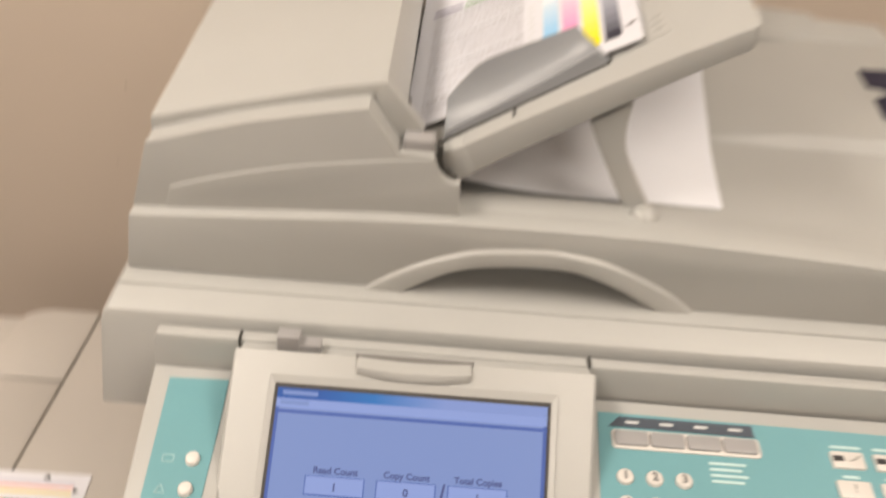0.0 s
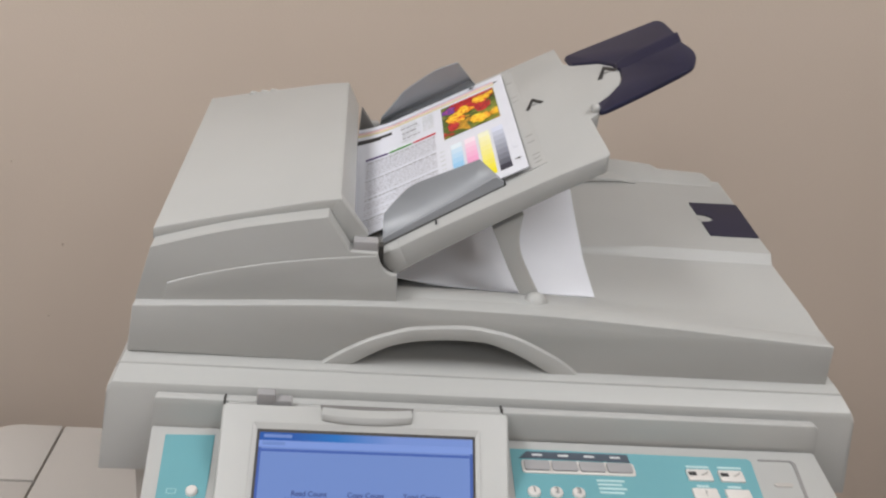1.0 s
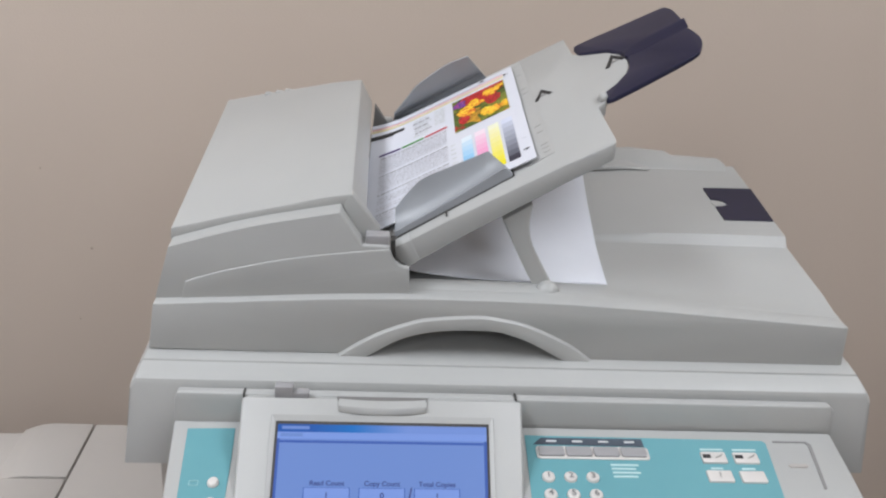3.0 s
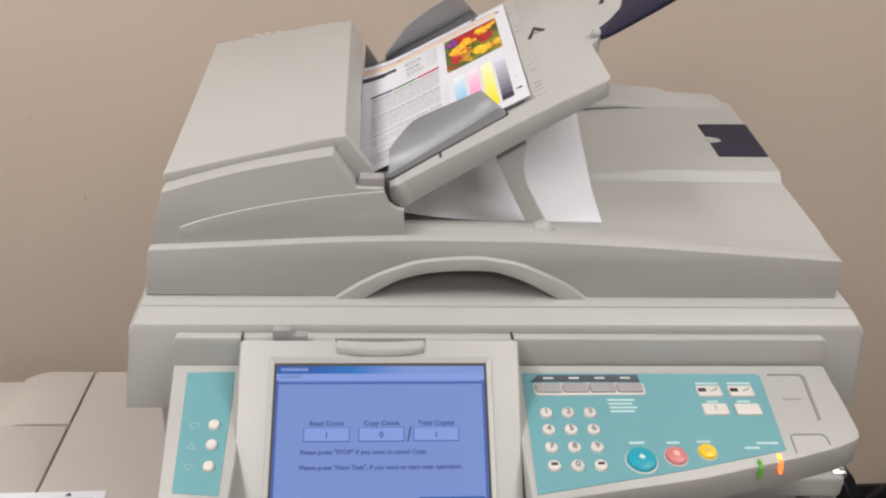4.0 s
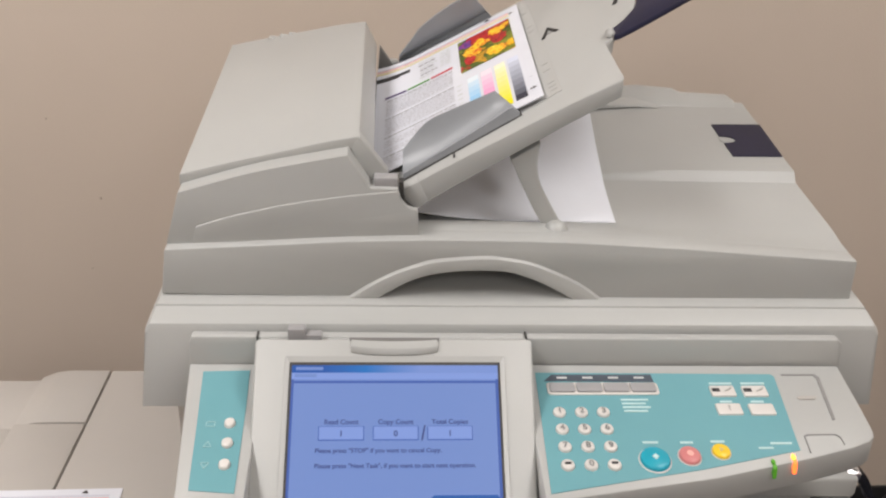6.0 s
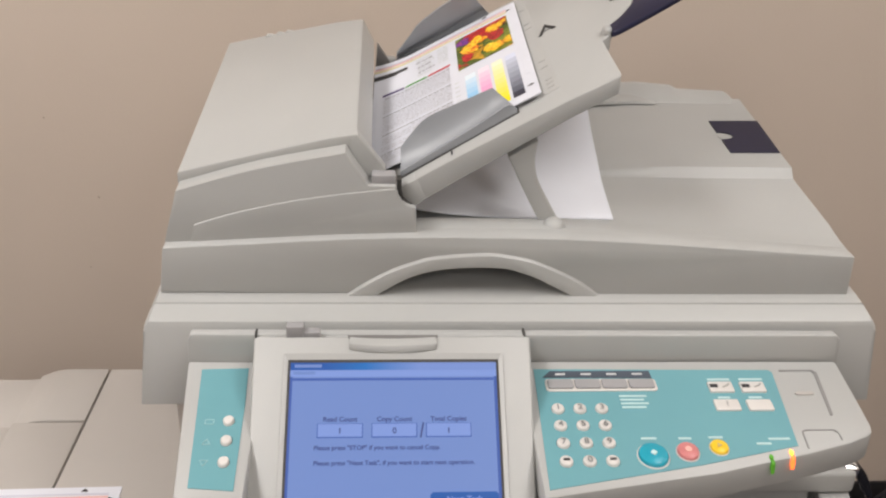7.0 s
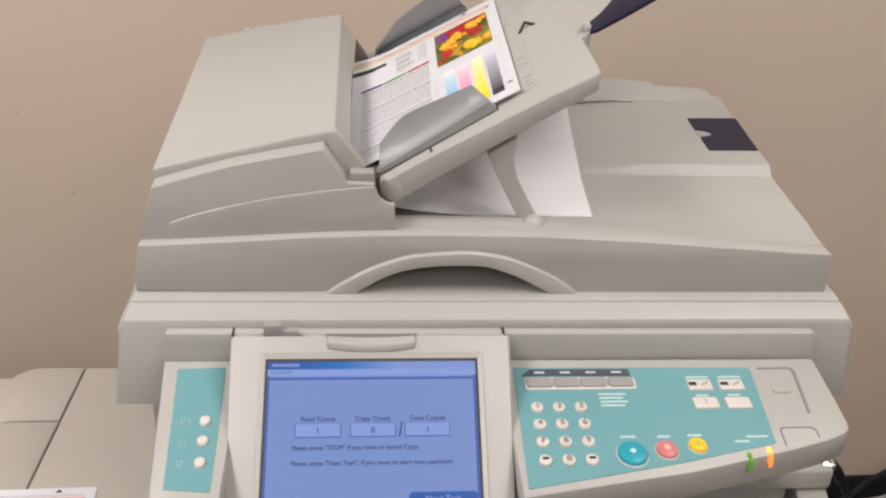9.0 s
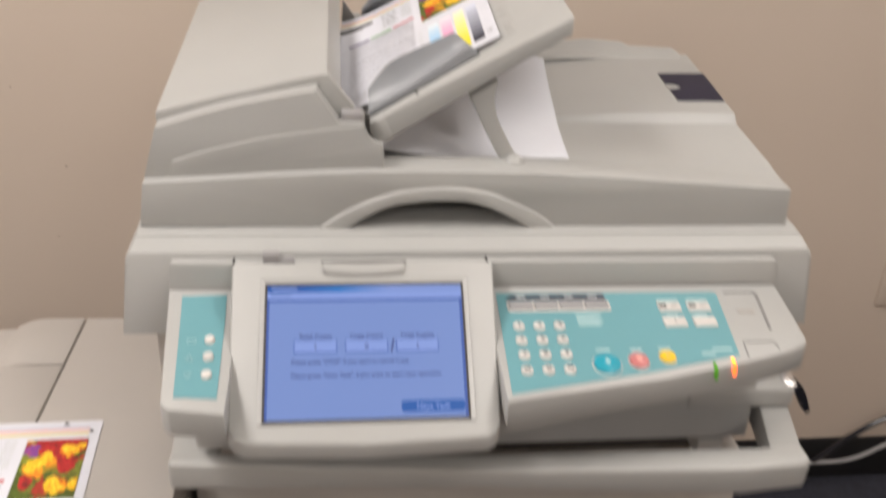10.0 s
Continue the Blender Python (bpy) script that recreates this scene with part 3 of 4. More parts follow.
def caret(cx, cy, s):
    """A printed outline arrowhead."""
    pts = [(-1, -1), (0.0, 0.95), (0.95, -0.62), (0.55, -0.72), (0.0, 0.30), (-0.6, -1.05)]
    part("arrow_mark", slab([(cx + s * a * 0.75, cy + s * b) for a, b in pts], TRAY, 0.0004, 0.0008), BLACK, tray)
    part("arrow_bar", slab([(cx + s * a * 0.75, cy + s * b) for a, b in ((-0.30, -0.45), (0.50, -0.40), (0.50, -0.30), (-0.25, -0.32))], TRAY, 0.0004, 0.0007), KEY_D, tray)


caret(0.3537, 0.2350, 0.0120)
caret(0.4215, 0.2365, 0.0140)

# navy tray extension with its rounded mouth
mouth = [(0.3985, 0.2890), (0.4206, 0.2640), (0.4292, 0.2425), (0.4320, 0.2220), (0.4293, 0.2035), (0.4245, 0.1905), (0.4110, 0.1755), (0.3990, 0.1680)]
rim_line = smooth_curve([(0.3990, 0.1540), (0.4045, 0.1485), (0.4381, 0.1515), (0.4755, 0.1585), (0.4846, 0.1680), (0.4892, 0.1850), (0.4899, 0.2030), (0.4884, 0.2230), (0.4875, 0.2290)], 3)
rim_line += smooth_curve([(0.4884, 0.2440), (0.4896, 0.2600), (0.4896, 0.2900), (0.4860, 0.3050), (0.4780, 0.3085), (0.4400, 0.3125), (0.4010, 0.3165), (0.3972, 0.3120)], 3)
exten = part("tray_extension", slab(rim_line + mouth, TRAY, 0.0055, 0.002, 0.0014, 3), NAVY, copier, "dark navy pull-out tray extension")
rib_rings = []
for x, yf, yb, h in ((0.4305, 0.2265, 0.2385, 0.0010), (0.4370, 0.2230, 0.2415, 0.0032), (0.4650, 0.2250, 0.2440, 0.0036), (0.4885, 0.2275, 0.2465, 0.0036)):
    section = [(yb, -0.003), (yb, 0.0004), (yb - 0.0015, h), (yb - 0.0045, h), (yb - 0.0105, h * 0.45), (yf, 0.0002), (yf, -0.003)]
    rib_rings.append([(x, y, TRAY[0] + TRAY[1] * x + TRAY[2] * y + 0.002 + dz) for y, dz in section])
part("extension_rib", loft(rib_rings), NAVY, exten)


def guide(y0, side, name, drift, crown):
    """A paper guide: a low upright foot, and above it a leaning scooped wing whose arched edge ends in a straight slanting cut."""
    foot, wing = [], []
    steps = [p for p in smooth_curve(crown, 5)] + [(crown[-1][0] + (1.0 - crown[-1][0]) * k / 6, crown[-1][1] + (0.0025 - crown[-1][1]) * k / 6) for k in range(1, 7)]
    for s, h in steps:
        x = 0.2085 + 0.100 * s
        y = y0 + drift * s
        z = TRAY[0] + TRAY[1] * x + TRAY[2] * y + 0.0008
        w = min(0.0046 + 0.004 * s + 0.004 * s ** 4, h * 0.92)
        t = 0.0012 + 0.0016 * s
        foot.append([(x, y - side * t, z), (x, y - side * (t * 0.6), z + w), (x, y + side * 0.004, z + w), (x, y + side * 0.004, z)])
        lean = side * 0.018 * min(1, (1 - s) / 0.22 + 0.03)
        d = max(h - w, 0.0004)
        front = [(0.0, w * 0.9), (0.34, w + 0.10 * d), (0.62, w + 0.30 * d), (0.84, w + 0.60 * d), (1.0, w + d)]
        back = side * 0.0022
        wing.append([(x, y + lean * a, z + b) for a, b in front] + [(x, y + lean * a + back, z + b - 0.0008) for a, b in front[::-1]])
    g = part(name, loft(wing), GREY, copier, "silver-grey adjustable paper guide")
    part("foot", loft(foot), GREY, g)
    far = y0 + drift
    part("flange", slab([(0.209, y0 + side * 0.004), (0.306, far + side * 0.003), (0.306, far + side * 0.022), (0.209, y0 + side * 0.022)], TRAY, 0.002, 0.0028, 0.0006), GREY, g)


guide(0.0790, 1, "paper_guide", 0.0135, [(0, 0.0205), (0.107, 0.0289), (0.228, 0.0343), (0.45, 0.0322), (0.646, 0.0297), (0.792, 0.0280)])
guide(0.3560, -1, "paper_guide", -0.0070, [(0, 0.0130), (0.138, 0.0246), (0.242, 0.0330), (0.526, 0.0406), (0.69, 0.0402), (0.770, 0.0392)])

# prop under the tray
left = smooth_curve([(0.301, 1.120), (0.319, 1.084), (0.3405, 1.046)], 5)
right = smooth_curve([(0.3585, 1.046), (0.3425, 1.073), (0.3285, 1.099), (0.3245, 1.118), (0.326, 1.136)], 4)
arm = part("support_arm", prism_y(left + right, 0.072, 0.090, 0, 0.0015), PLASTIC, copier, "curved off-white support arm")
bm = bmesh.new()
bmesh.ops.create_uvsphere(bm, u_segments=24, v_segments=14, radius=1.0, matrix=pose(0.3445, 0.0640, 1.0575) @ Matrix.Diagonal((0.0105, 0.0105, 0.0100, 1)))
part("pivot", bm, PLASTIC, arm)

# ---- control console ----
console_out = [(0.0345, -0.0200), (0.5815, -0.0225), (0.5800, -0.0700), (0.5785, -0.0990), (0.5765, -0.1055), (0.5705, -0.1100), (0.5550, -0.1165), (0.5200, -0.1265), (0.4400, -0.1455), (0.3084, -0.1665), (0.3084, -0.1000), (0.0960, -0.1000), (0.0962, -0.1730), (0.0550, -0.1660), (0.0480, -0.1600)]
console = part("control_console", slab(console_out, CON, 0.024, 0, 0.0018), PLASTIC, copier, "off-white sloping control console")
part("console_back", prism_y([(0.0375, 0.9985), (0.5790, 0.9965), (0.5835, 0.992), (0.5860, 0.955), (0.0335, 0.955), (0.0350, 0.992)], -0.0200, -0.0105, 0, 0.0018), PLASTIC, console)
part("console_base", slab([(0.0600, -0.005), (0.5650, -0.005), (0.5550, -0.0850), (0.3100, -0.1400), (0.1000, -0.1400), (0.0600, -0.1300)], CON, 0.032, -0.026, 0.004), PLASTIC, console)
part("hinge_block", box(0.0640, 0.1120, -0.126, -0.020, 0.880, 0.936, 0.006, 3), PLASTIC, console)
for sx in (0.0905, 0.3105):
    part("seam", box(sx - 0.0008, sx + 0.0008, -0.0206, -0.012, 0.9835, 0.9992), SHADE, console)
part("lock_slide", box(0.1160, 0.1300, -0.0300, -0.0205, 0.995, 1.0110, 0.0010), KEY_G, console, "grey slide lock")
part("lock_base", box(0.1165, 0.1430, -0.0295, -0.0205, 0.995, 1.0055, 0.0010), KEY_G, console)


def flat(name, pts, material, parent, lift=0.0012, plane=CON, thick=0.0012, label="", r=0.0):
    return part(name, slab(pts, plane, thick, lift, r), material, parent, label)


flat("left_overlay", [(0.0472, -0.0308), (0.0845, -0.0296), (0.0866, -0.0700), (0.0890, -0.1568), (0.0568, -0.1535), (0.0520, -0.0900)], TEAL, console, 0.0006, label="teal overlay with three round keys")
flat("right_overlay", [(0.3185, -0.0322), (0.5175, -0.0343), (0.5203, -0.0370), (0.5112, -0.1195), (0.4300, -0.1380), (0.3128, -0.1596)], TEAL, console, 0.0006, label="teal overlay with keypad and keys")


def dome_key(name, cx, cy, rx, ry, h, material, parent, label="", n=24, rim=None):
    a, b, c = CON
    rows = []
    for k, (s, t) in enumerate(((1.0, 0.0), (1.0, 0.45), (0.93, 0.8), (0.75, 1.0))):
        rows.append([(x, y, a + c * y + 0.0005 + h * t) for x, y in oval(cx, cy, rx * s, ry * s, n)])
    if rim:
        flat("key_rim", oval(cx, cy, rx * 1.09, ry * 1.09, n), rim, parent, 0.0012)
    return part(name, loft(rows), material, parent, label)


for ky, sign in ((-0.0900, "tray"), (-0.1103, "up"), (-0.1312, "down")):
    kx = 0.0768 + (ky + 0.0900) * -0.045
    dome_key("round_key", kx, ky, 0.0042, 0.0046, 0.003, KEY, console)
    gx = kx - 0.0145
    d = 1 if sign == "up" else -1
    ring = [(-1.1, -0.8), (1.1, -0.8), (1.1, 0.8), (-1.1, 0.8)] if sign == "tray" else [(-1, -0.95 * d), (1, -0.95 * d), (0, 0.95 * d)]
    for (ax, ay), (bx, by) in zip(ring, ring[1:] + ring[:1]):
        side = Vector((by - ay, ax - bx)).normalized() * 0.11
        quad = [(ax + side.x, ay + side.y), (bx + side.x, by + side.y), (bx - side.x, by - side.y), (ax - side.x, ay - side.y)]
        flat("symbol_line", [(gx + 0.0029 * a, ky + 0.0029 * b) for a, b in quad], TEAL_S, console, 0.001)

DIGITS = ["1", "2", "3", "4", "5", "6", "7", "8", "9", "", "0", ""]
for i, d in enumerate(DIGITS):
    r, c = divmod(i, 3)
    kx, ky = 0.3313 - 0.0008 * r + 0.0175 * c, -0.0796 - 0.0182 * r
    dome_key("number_key", kx, ky, 0.0051, 0.0051, 0.0028, KEY, console)
    if d:
        lettering(d, 0.0078, on_plane(kx, ky, CON, 0.0040), KEY_D, console, "key_digit")
    else:
        flat("key_sign", rounded(kx - 0.0024, kx + 0.0024, ky - 0.0007, ky + 0.0007, 0.0003, 2), BLACK, console, 0.0043)

flat("mode_label", [(0.3245, -0.0428), (0.3315, -0.0352), (0.4150, -0.0352), (0.4155, -0.0438)], TEAL_D, console, 0.0011)
for i in range(4):
    lx = 0.3395 + 0.0215 * i
    flat("label_line", [(lx - 0.0042, -0.0403), (lx + 0.0042, -0.0403), (lx + 0.0042, -0.0385), (lx - 0.0042, -0.0385)], INK_L, console, 0.0016)
flat("mode_key_frame", rounded(0.3255, 0.4175, -0.0592, -0.0452, 0.003), KEY, console, 0.0016, r=0.0004)
for i in range(4):
    x0 = 0.3272 + 0.0224 * i
    part("mode_key", slab(rounded(x0, x0 + 0.0208, -0.0573, -0.0472, 0.002), CON, 0.002, 0.0034, 0.0005), KEY_G, console)
for i in range(4):
    flat("label_line", [(0.3835, -0.0640 - 0.0042 * i), (0.4060 - 0.003 * (i % 2), -0.0640 - 0.0042 * i), (0.4060 - 0.003 * (i % 2), -0.0658 - 0.0042 * i), (0.3835, -0.0658 - 0.0042 * i)], TEAL_L, console, 0.001)

dome_key("start_key", 0.3956, -0.1294, 0.0114, 0.0114, 0.004, BLUE_K, console, "large blue start key", 32, KEY)
dome_key("stop_key", 0.4230, -0.1258, 0.0083, 0.0086, 0.0035, RED_K, console, "red stop key", 30, KEY)
dome_key("reset_key", 0.4484, -0.1218, 0.0070, 0.0072, 0.0032, YEL_K, console, "yellow reset key", 28, KEY)
flat("key_symbol", [(0.3956, -0.1322), (0.3982, -0.1294), (0.3956, -0.1266), (0.3930, -0.1294)], TEAL_L, console, 0.0052)
flat("key_symbol", oval(0.4230, -0.1258, 0.0026, 0.0028, 14), PINK_I, console, 0.0046)
flat("key_symbol", [(0.4468, -0.1240), (0.4504, -0.1218), (0.4468, -0.1196)], GOLD, console, 0.0043)
for lx, ly, w in ((0.3964, -0.1112, 0.006), (0.4246, -0.1116, 0.005), (0.4490, -0.1108, 0.0055), (0.4850, -0.1176, 0.0058), (0.4985, -0.1128, 0.0085), (0.4712, -0.0460, 0.0095), (0.4985, -0.0460, 0.0100), (0.4694, -0.0674, 0.005), (0.4955, -0.0674, 0.0055)):
    flat("label_line", [(lx - w, ly - 0.0009), (lx + w, ly - 0.0009), (lx + w, ly + 0.0011), (lx - w, ly + 0.0011)], TEAL_L, console, 0.001)
for bx, by in ((0.4702, -0.0556), (0.4969, -0.0558), (0.4691, -0.0764), (0.4959, -0.0767)):
    k = part("option_key", slab(rounded(bx - 0.0102, bx + 0.0102, by - 0.0062, by + 0.0056, 0.0012), CON, 0.003, 0.0025, 0.0006), KEY, console)
    if by > -0.06:
        flat("indicator", [(bx - 0.0092, by - 0.0018), (bx - 0.0028, by - 0.0018), (bx - 0.0028, by + 0.0018), (bx - 0.0092, by + 0.0018)], BLACK, console, 0.0030)
        flat("key_symbol", [(bx + 0.001, by - 0.002), (bx + 0.006, by + 0.0002), (bx + 0.008, by + 0.0025), (bx + 0.0072, by + 0.003), (bx + 0.005, by + 0.001), (bx + 0.001, by - 0.0012)], UNDER, console, 0.0030)
lettering("?", 0.0080, on_plane(0.4691, -0.0764, CON, 0.0030), UNDER, console, "key_sign")

for lx, ly, mat_a, mat_b in ((0.4856, -0.1345, LED_G, LED_G), (0.5028, -0.1300, LED_O, LED_Y)):
    z0 = CON[0] + CON[2] * ly
    led = part("status_lamp", loft([[(lx - 0.0015 + dx, ly + 0.007 + dy, z0 + 0.001 + 0.001 + dz), (lx + 0.0015 + dx, ly + 0.007 + dy, z0 + 0.002 + dz), (lx + 0.0015 + dx, ly + 0.007 + dy - 0.001, z0 - 0.004 + dz), (lx - 0.0015 + dx, ly + 0.006 + dy, z0 - 0.004 + dz)]
                                    for dx, dy, dz in ((0, 0, -0.0012), (0.0001, -0.004, -0.0014), (0.0002, -0.0075, -0.0022), (0.0003, -0.0088, -0.0036), (0.0004, -0.0091, -0.0058))], 0.0004), mat_a, console)
    part("lamp_core", slab(oval(lx, ly + 0.003, 0.0014, 0.0024, 14), CON, 0.001, 0.0016), mat_b, led)

pts = [(0.5272, -0.0342), (0.5560, -0.0342), (0.5590, -0.0380), (0.5525, -0.0870), (0.5500, -0.0880), (0.5560, -0.0390), (0.5545, -0.0355), (0.5272, -0.0356)]
flat("counter_seam", pts, SEAM_L, console, 0.0007)
flat("counter_seam", [(0.5180, -0.1225), (0.5200, -0.1045), (0.5230, -0.1030), (0.5460, -0.1030), (0.5490, -0.1060), (0.5490, -0.1140), (0.5483, -0.1140), (0.5483, -0.1064), (0.5455, -0.1037), (0.5235, -0.1037), (0.5208, -0.1050), (0.5190, -0.1222)], SEAM_L, console, 0.0007)
flat("counter_slot", [(0.5300, -0.0625), (0.5330, -0.0608), (0.5455, -0.0608), (0.5470, -0.0625), (0.5450, -0.0645), (0.5320, -0.0645)], PLASTIC_B, console, 0.0012, r=0.0003)

# ---- touch screen flap ----
frame_out = [(0.0912, -0.0350), (0.3128, -0.0350), (0.3095, -0.1000), (0.3058, -0.1590), (0.3020, -0.1650), (0.2950, -0.1680), (0.2000, -0.1710), (0.1080, -0.1680), (0.1000, -0.1650), (0.0955, -0.1590), (0.0935, -0.1000)]
flap = part("touch_panel", slab(frame_out, LCD, 0.015, 0.0, 0.0022, 3), PLASTIC, copier, "tilting off-white touch screen panel")
part("panel_back", box(0.0935, 0.3105, -0.034, -0.0215, 0.975, 0.9988, 0.0015), PLASTIC, flap)


def scr(u, v):
    """From the screen's width and height, as fractions, to the plan."""
    w0 = 0.1215 + 0.0012 * v
    w1 = 0.2830 - 0.0022 * v
    return (w0 + (w1 - w0) * u, -0.0555 - 0.0985 * v)


def srect(name, u0, u1, v0, v1, material, lift, parent):
    return part(name, slab([scr(u0, v1), scr(u1, v1), scr(u1, v0), scr(u0, v0)], LCD, 0.0005, lift), material, parent)


ring_out = [scr(-0.035, 1.03), scr(1.035, 1.03), scr(1.035, -0.065), scr(-0.035, -0.065)]
ring_in = [scr(-0.014, 1.017), scr(1.014, 1.017), scr(1.014, -0.030), scr(-0.014, -0.030)]
for k in range(4):
    quad = [ring_out[k], ring_out[(k + 1) % 4], ring_in[(k + 1) % 4], ring_in[k]]
    rise = (0.0018, 0.0018, 0.0004, 0.0004)
    part("screen_surround", solid([(x, y, LCD[0] + LCD[2] * y - 0.001) for x, y in quad], [(x, y, LCD[0] + LCD[2] * y + h) for (x, y), h in zip(quad, rise)]), PLASTIC, flap)
srect("screen_bezel", -0.012, 1.012, -0.028, 1.015, SHADE, 0.0006, flap)
display = srect("screen", 0, 1, 0, 1, SCREEN, 0.0010, flap)
tagged(display, "lit blue touch screen with copy counters")
srect("title_bar", 0.0, 1.0, 0.0, 0.052, TITLE, 0.0014, display)
srect("tab_strip", 0.0, 1.0, 0.054, 0.100, SCR_L, 0.0014, display)
srect("menu_text", 0.015, 0.12, 0.066, 0.085, SCREEN, 0.0018, display)
srect("menu_text", 0.02, 0.15, 0.016, 0.036, SCREEN, 0.0018, display)
srect("window_line", 0.012, 0.985, 0.112, 0.126, SCR_D, 0.0014, display)
srect("window_line", 0.0, 0.012, 0.10, 1.0, SCR_D, 0.0012, display)
srect("window_line", 0.986, 1.0, 0.10, 1.0, SCR_D, 0.0012, display)
BASE = on_plane(0, 0, LCD, 0.0019).to_3x3().to_4x4()


def words(text, u, v, size, material=SCR_T, align="CENTER"):
    x, y = scr(u, v)
    lettering(text, size, on_plane(x, y, LCD, 0.0020), material, display, "screen_text", align)


for u, head, num in ((0.245, "Read Count", "1"), (0.502, "Copy Count", "0"), (0.760, "Total Copies", "1")):
    words(head, u, 0.397, 0.0053)
    srect("count_border", u - 0.108, u + 0.108, 0.428, 0.522, SCR_D, 0.0013, display)
    srect("count_box", u - 0.104, u + 0.104, 0.433, 0.517, SCR_L, 0.0016, display)
    words(num, u, 0.476, 0.0062)
part("slash", slab([scr(0.622, 0.525), scr(0.630, 0.525), scr(0.644, 0.425), scr(0.636, 0.425)], LCD, 0.0004, 0.0016), SCR_T, display)
words('Please press "STOP" if you want to cancel Copy.', 0.125, 0.588, 0.0048, align="LEFT")
words('Please press "Next Task", if you want to start next operation.', 0.125, 0.688, 0.0048, align="LEFT")
part("next_button", slab([scr(0.68, 0.965), scr(0.975, 0.965), scr(0.985, 0.945), scr(0.985, 0.900), scr(0.975, 0.885), scr(0.68, 0.885), scr(0.668, 0.900), scr(0.668, 0.945)], LCD, 0.0005, 0.0016), SCR_B, display)
words("Next Task", 0.826, 0.925, 0.0062, SCR_L)

# pull lip on the panel's upper edge
lip = []
for i in range(13):
    s = i / 12
    x = 0.1670 + 0.0690 * s
    b = 1 - (2 * s - 1) ** 2
    y = -0.0390 - 0.0012 * b
    z = LCD[0] + LCD[2] * y
    lip.append([(x, y + 0.0030, z + 0.0005), (x, y + 0.0026, z + 0.0030), (x, y - 0.0050 - 0.0010 * b, z + 0.0012), (x, y - 0.0066 - 0.002 * b, z - 0.0040), (x, y, z - 0.004)])
part("pull_lip", loft(lip, 0.0006), PLASTIC, flap)
# flat dark strip in place of a cut slot, its shade put in as colour
part("lip_recess_shade", slab([(0.1668, -0.0385), (0.2362, -0.0385), (0.2378, -0.0352), (0.1652, -0.0352)], LCD, 0.0006, 0.0014), GAP, flap)

# ---- front handle and what shows under the console ----
bar_lo = [(0.0419, -0.1308, 0.8466), (0.2929, -0.1520, 0.8542), (0.4245, -0.1576, 0.8485), (0.5185, -0.1604, 0.8448), (0.5720, -0.1562, 0.8457), (0.5777, -0.1515, 0.8476), (0.5786, -0.1289, 0.8504), (0.5485, -0.1327, 0.8485), (0.2929, -0.1289, 0.8438), (0.0419, -0.1158, 0.8448)]
bar_hi = [(x, y * 1.004, 0.8734) for x, y, z in bar_lo]
bar = part("front_handle", solid(bar_lo, bar_hi, 0.0035, 3), PLASTIC, copier, "cream front handle bar")
for a, b, c, d, y0 in ((0.5481, 0.5772, 0.577, 0.606, -0.1346), (0.0428, 0.0804, 0.036, 0.074, -0.1195)):
    part("handle_arm", loft([[(a, y0, 0.8495), (b, y0, 0.8495), (b, y0, 0.8737), (a, y0, 0.8737)], [(c, -0.050, 0.826), (d, -0.050, 0.826), (d, -0.050, 0.860), (c, -0.050, 0.860)],
                             [(c, 0.010, 0.845), (d, 0.010, 0.845), (d, 0.010, 0.892), (c, 0.010, 0.892)]], 0.003), PLASTIC, bar)
part("under_panel", box(0.079, 0.566, -0.062, 0.006, 0.828, 0.945, 0.004), PLASTIC, copier)
part("output_slot", box(0.09, 0.56, -0.004, 0.006, 0.775, 0.832), SHADE, copier)
part("slot_bracket", box(0.520, 0.546, -0.060, 0.002, 0.805, 0.8255, 0.003), PLASTIC, copier)
part("lever_mount", box(0.5000, 0.6035, -0.064, 0.012, 0.8630, 0.8850, 0.004, 3), PLASTIC, copier)
lever = thing("release_lever", 0.606, -0.03, 0.86, "glossy black and chrome lever at the copier's side", "lever")
lv = smooth_curve([(0.597, -0.048, 0.8840), (0.606, -0.050, 0.8820), (0.613, -0.051, 0.8740), (0.619, -0.052, 0.8630), (0.6235, -0.053, 0.8530)], 5)
part("grip", loft([[(x - w, y - 0.007, z - 0.001), (x + w, y - 0.007, z + 0.002), (x + w, y + 0.007, z + 0.002), (x - w, y + 0.007, z - 0.001)] for (x, y, z), w in zip(lv, [0.0055 - 0.0035 * i / (len(lv) - 1) for i in range(len(lv))])], 0.0015), BLACK_G, lever)
part("chrome_cap", solid([(x, -0.058, z) for x, z in rounded(0.5945, 0.6080, 0.8775, 0.8850, 0.002)], [(x, -0.042, z + 0.003) for x, z in rounded(0.5945, 0.6080, 0.8775, 0.8850, 0.002)], 0.0012), METAL, lever)
part("lever_tip", tube([(0.6225, -0.0535, 0.8575), (0.6240, -0.0545, 0.8520)], 0.0026), METAL, lever)
part("stud", box(0.5935, 0.599, -0.054, 0.012, 0.874, 0.883, 0.001), BLACK_G, lever)

# ---- side paper deck ----
DK = 0.795
deck = thing("paper_deck", -0.25, -0.05, 0, "cream side paper deck with seamed top panels", "paper deck")
part("body", box(-0.56, 0.030, -0.30, 0.228, 0.02, 0.768, 0.006), PLASTIC_B, deck)
part("seam_bed", box(-0.54, 0.028, -0.28, 0.225, 0.760, 0.774), SHADE, deck)
part("top_panel", box(-0.1168, 0.0325, -0.305, 0.2435, 0.766, DK, 0.0022), PLASTIC_B, deck)
hump = smooth_curve([(-0.560, 0.781), (-0.300, 0.781), (-0.206, 0.781), (-0.195, 0.7855), (-0.178, 0.7925), (-0.163, DK)], 4)
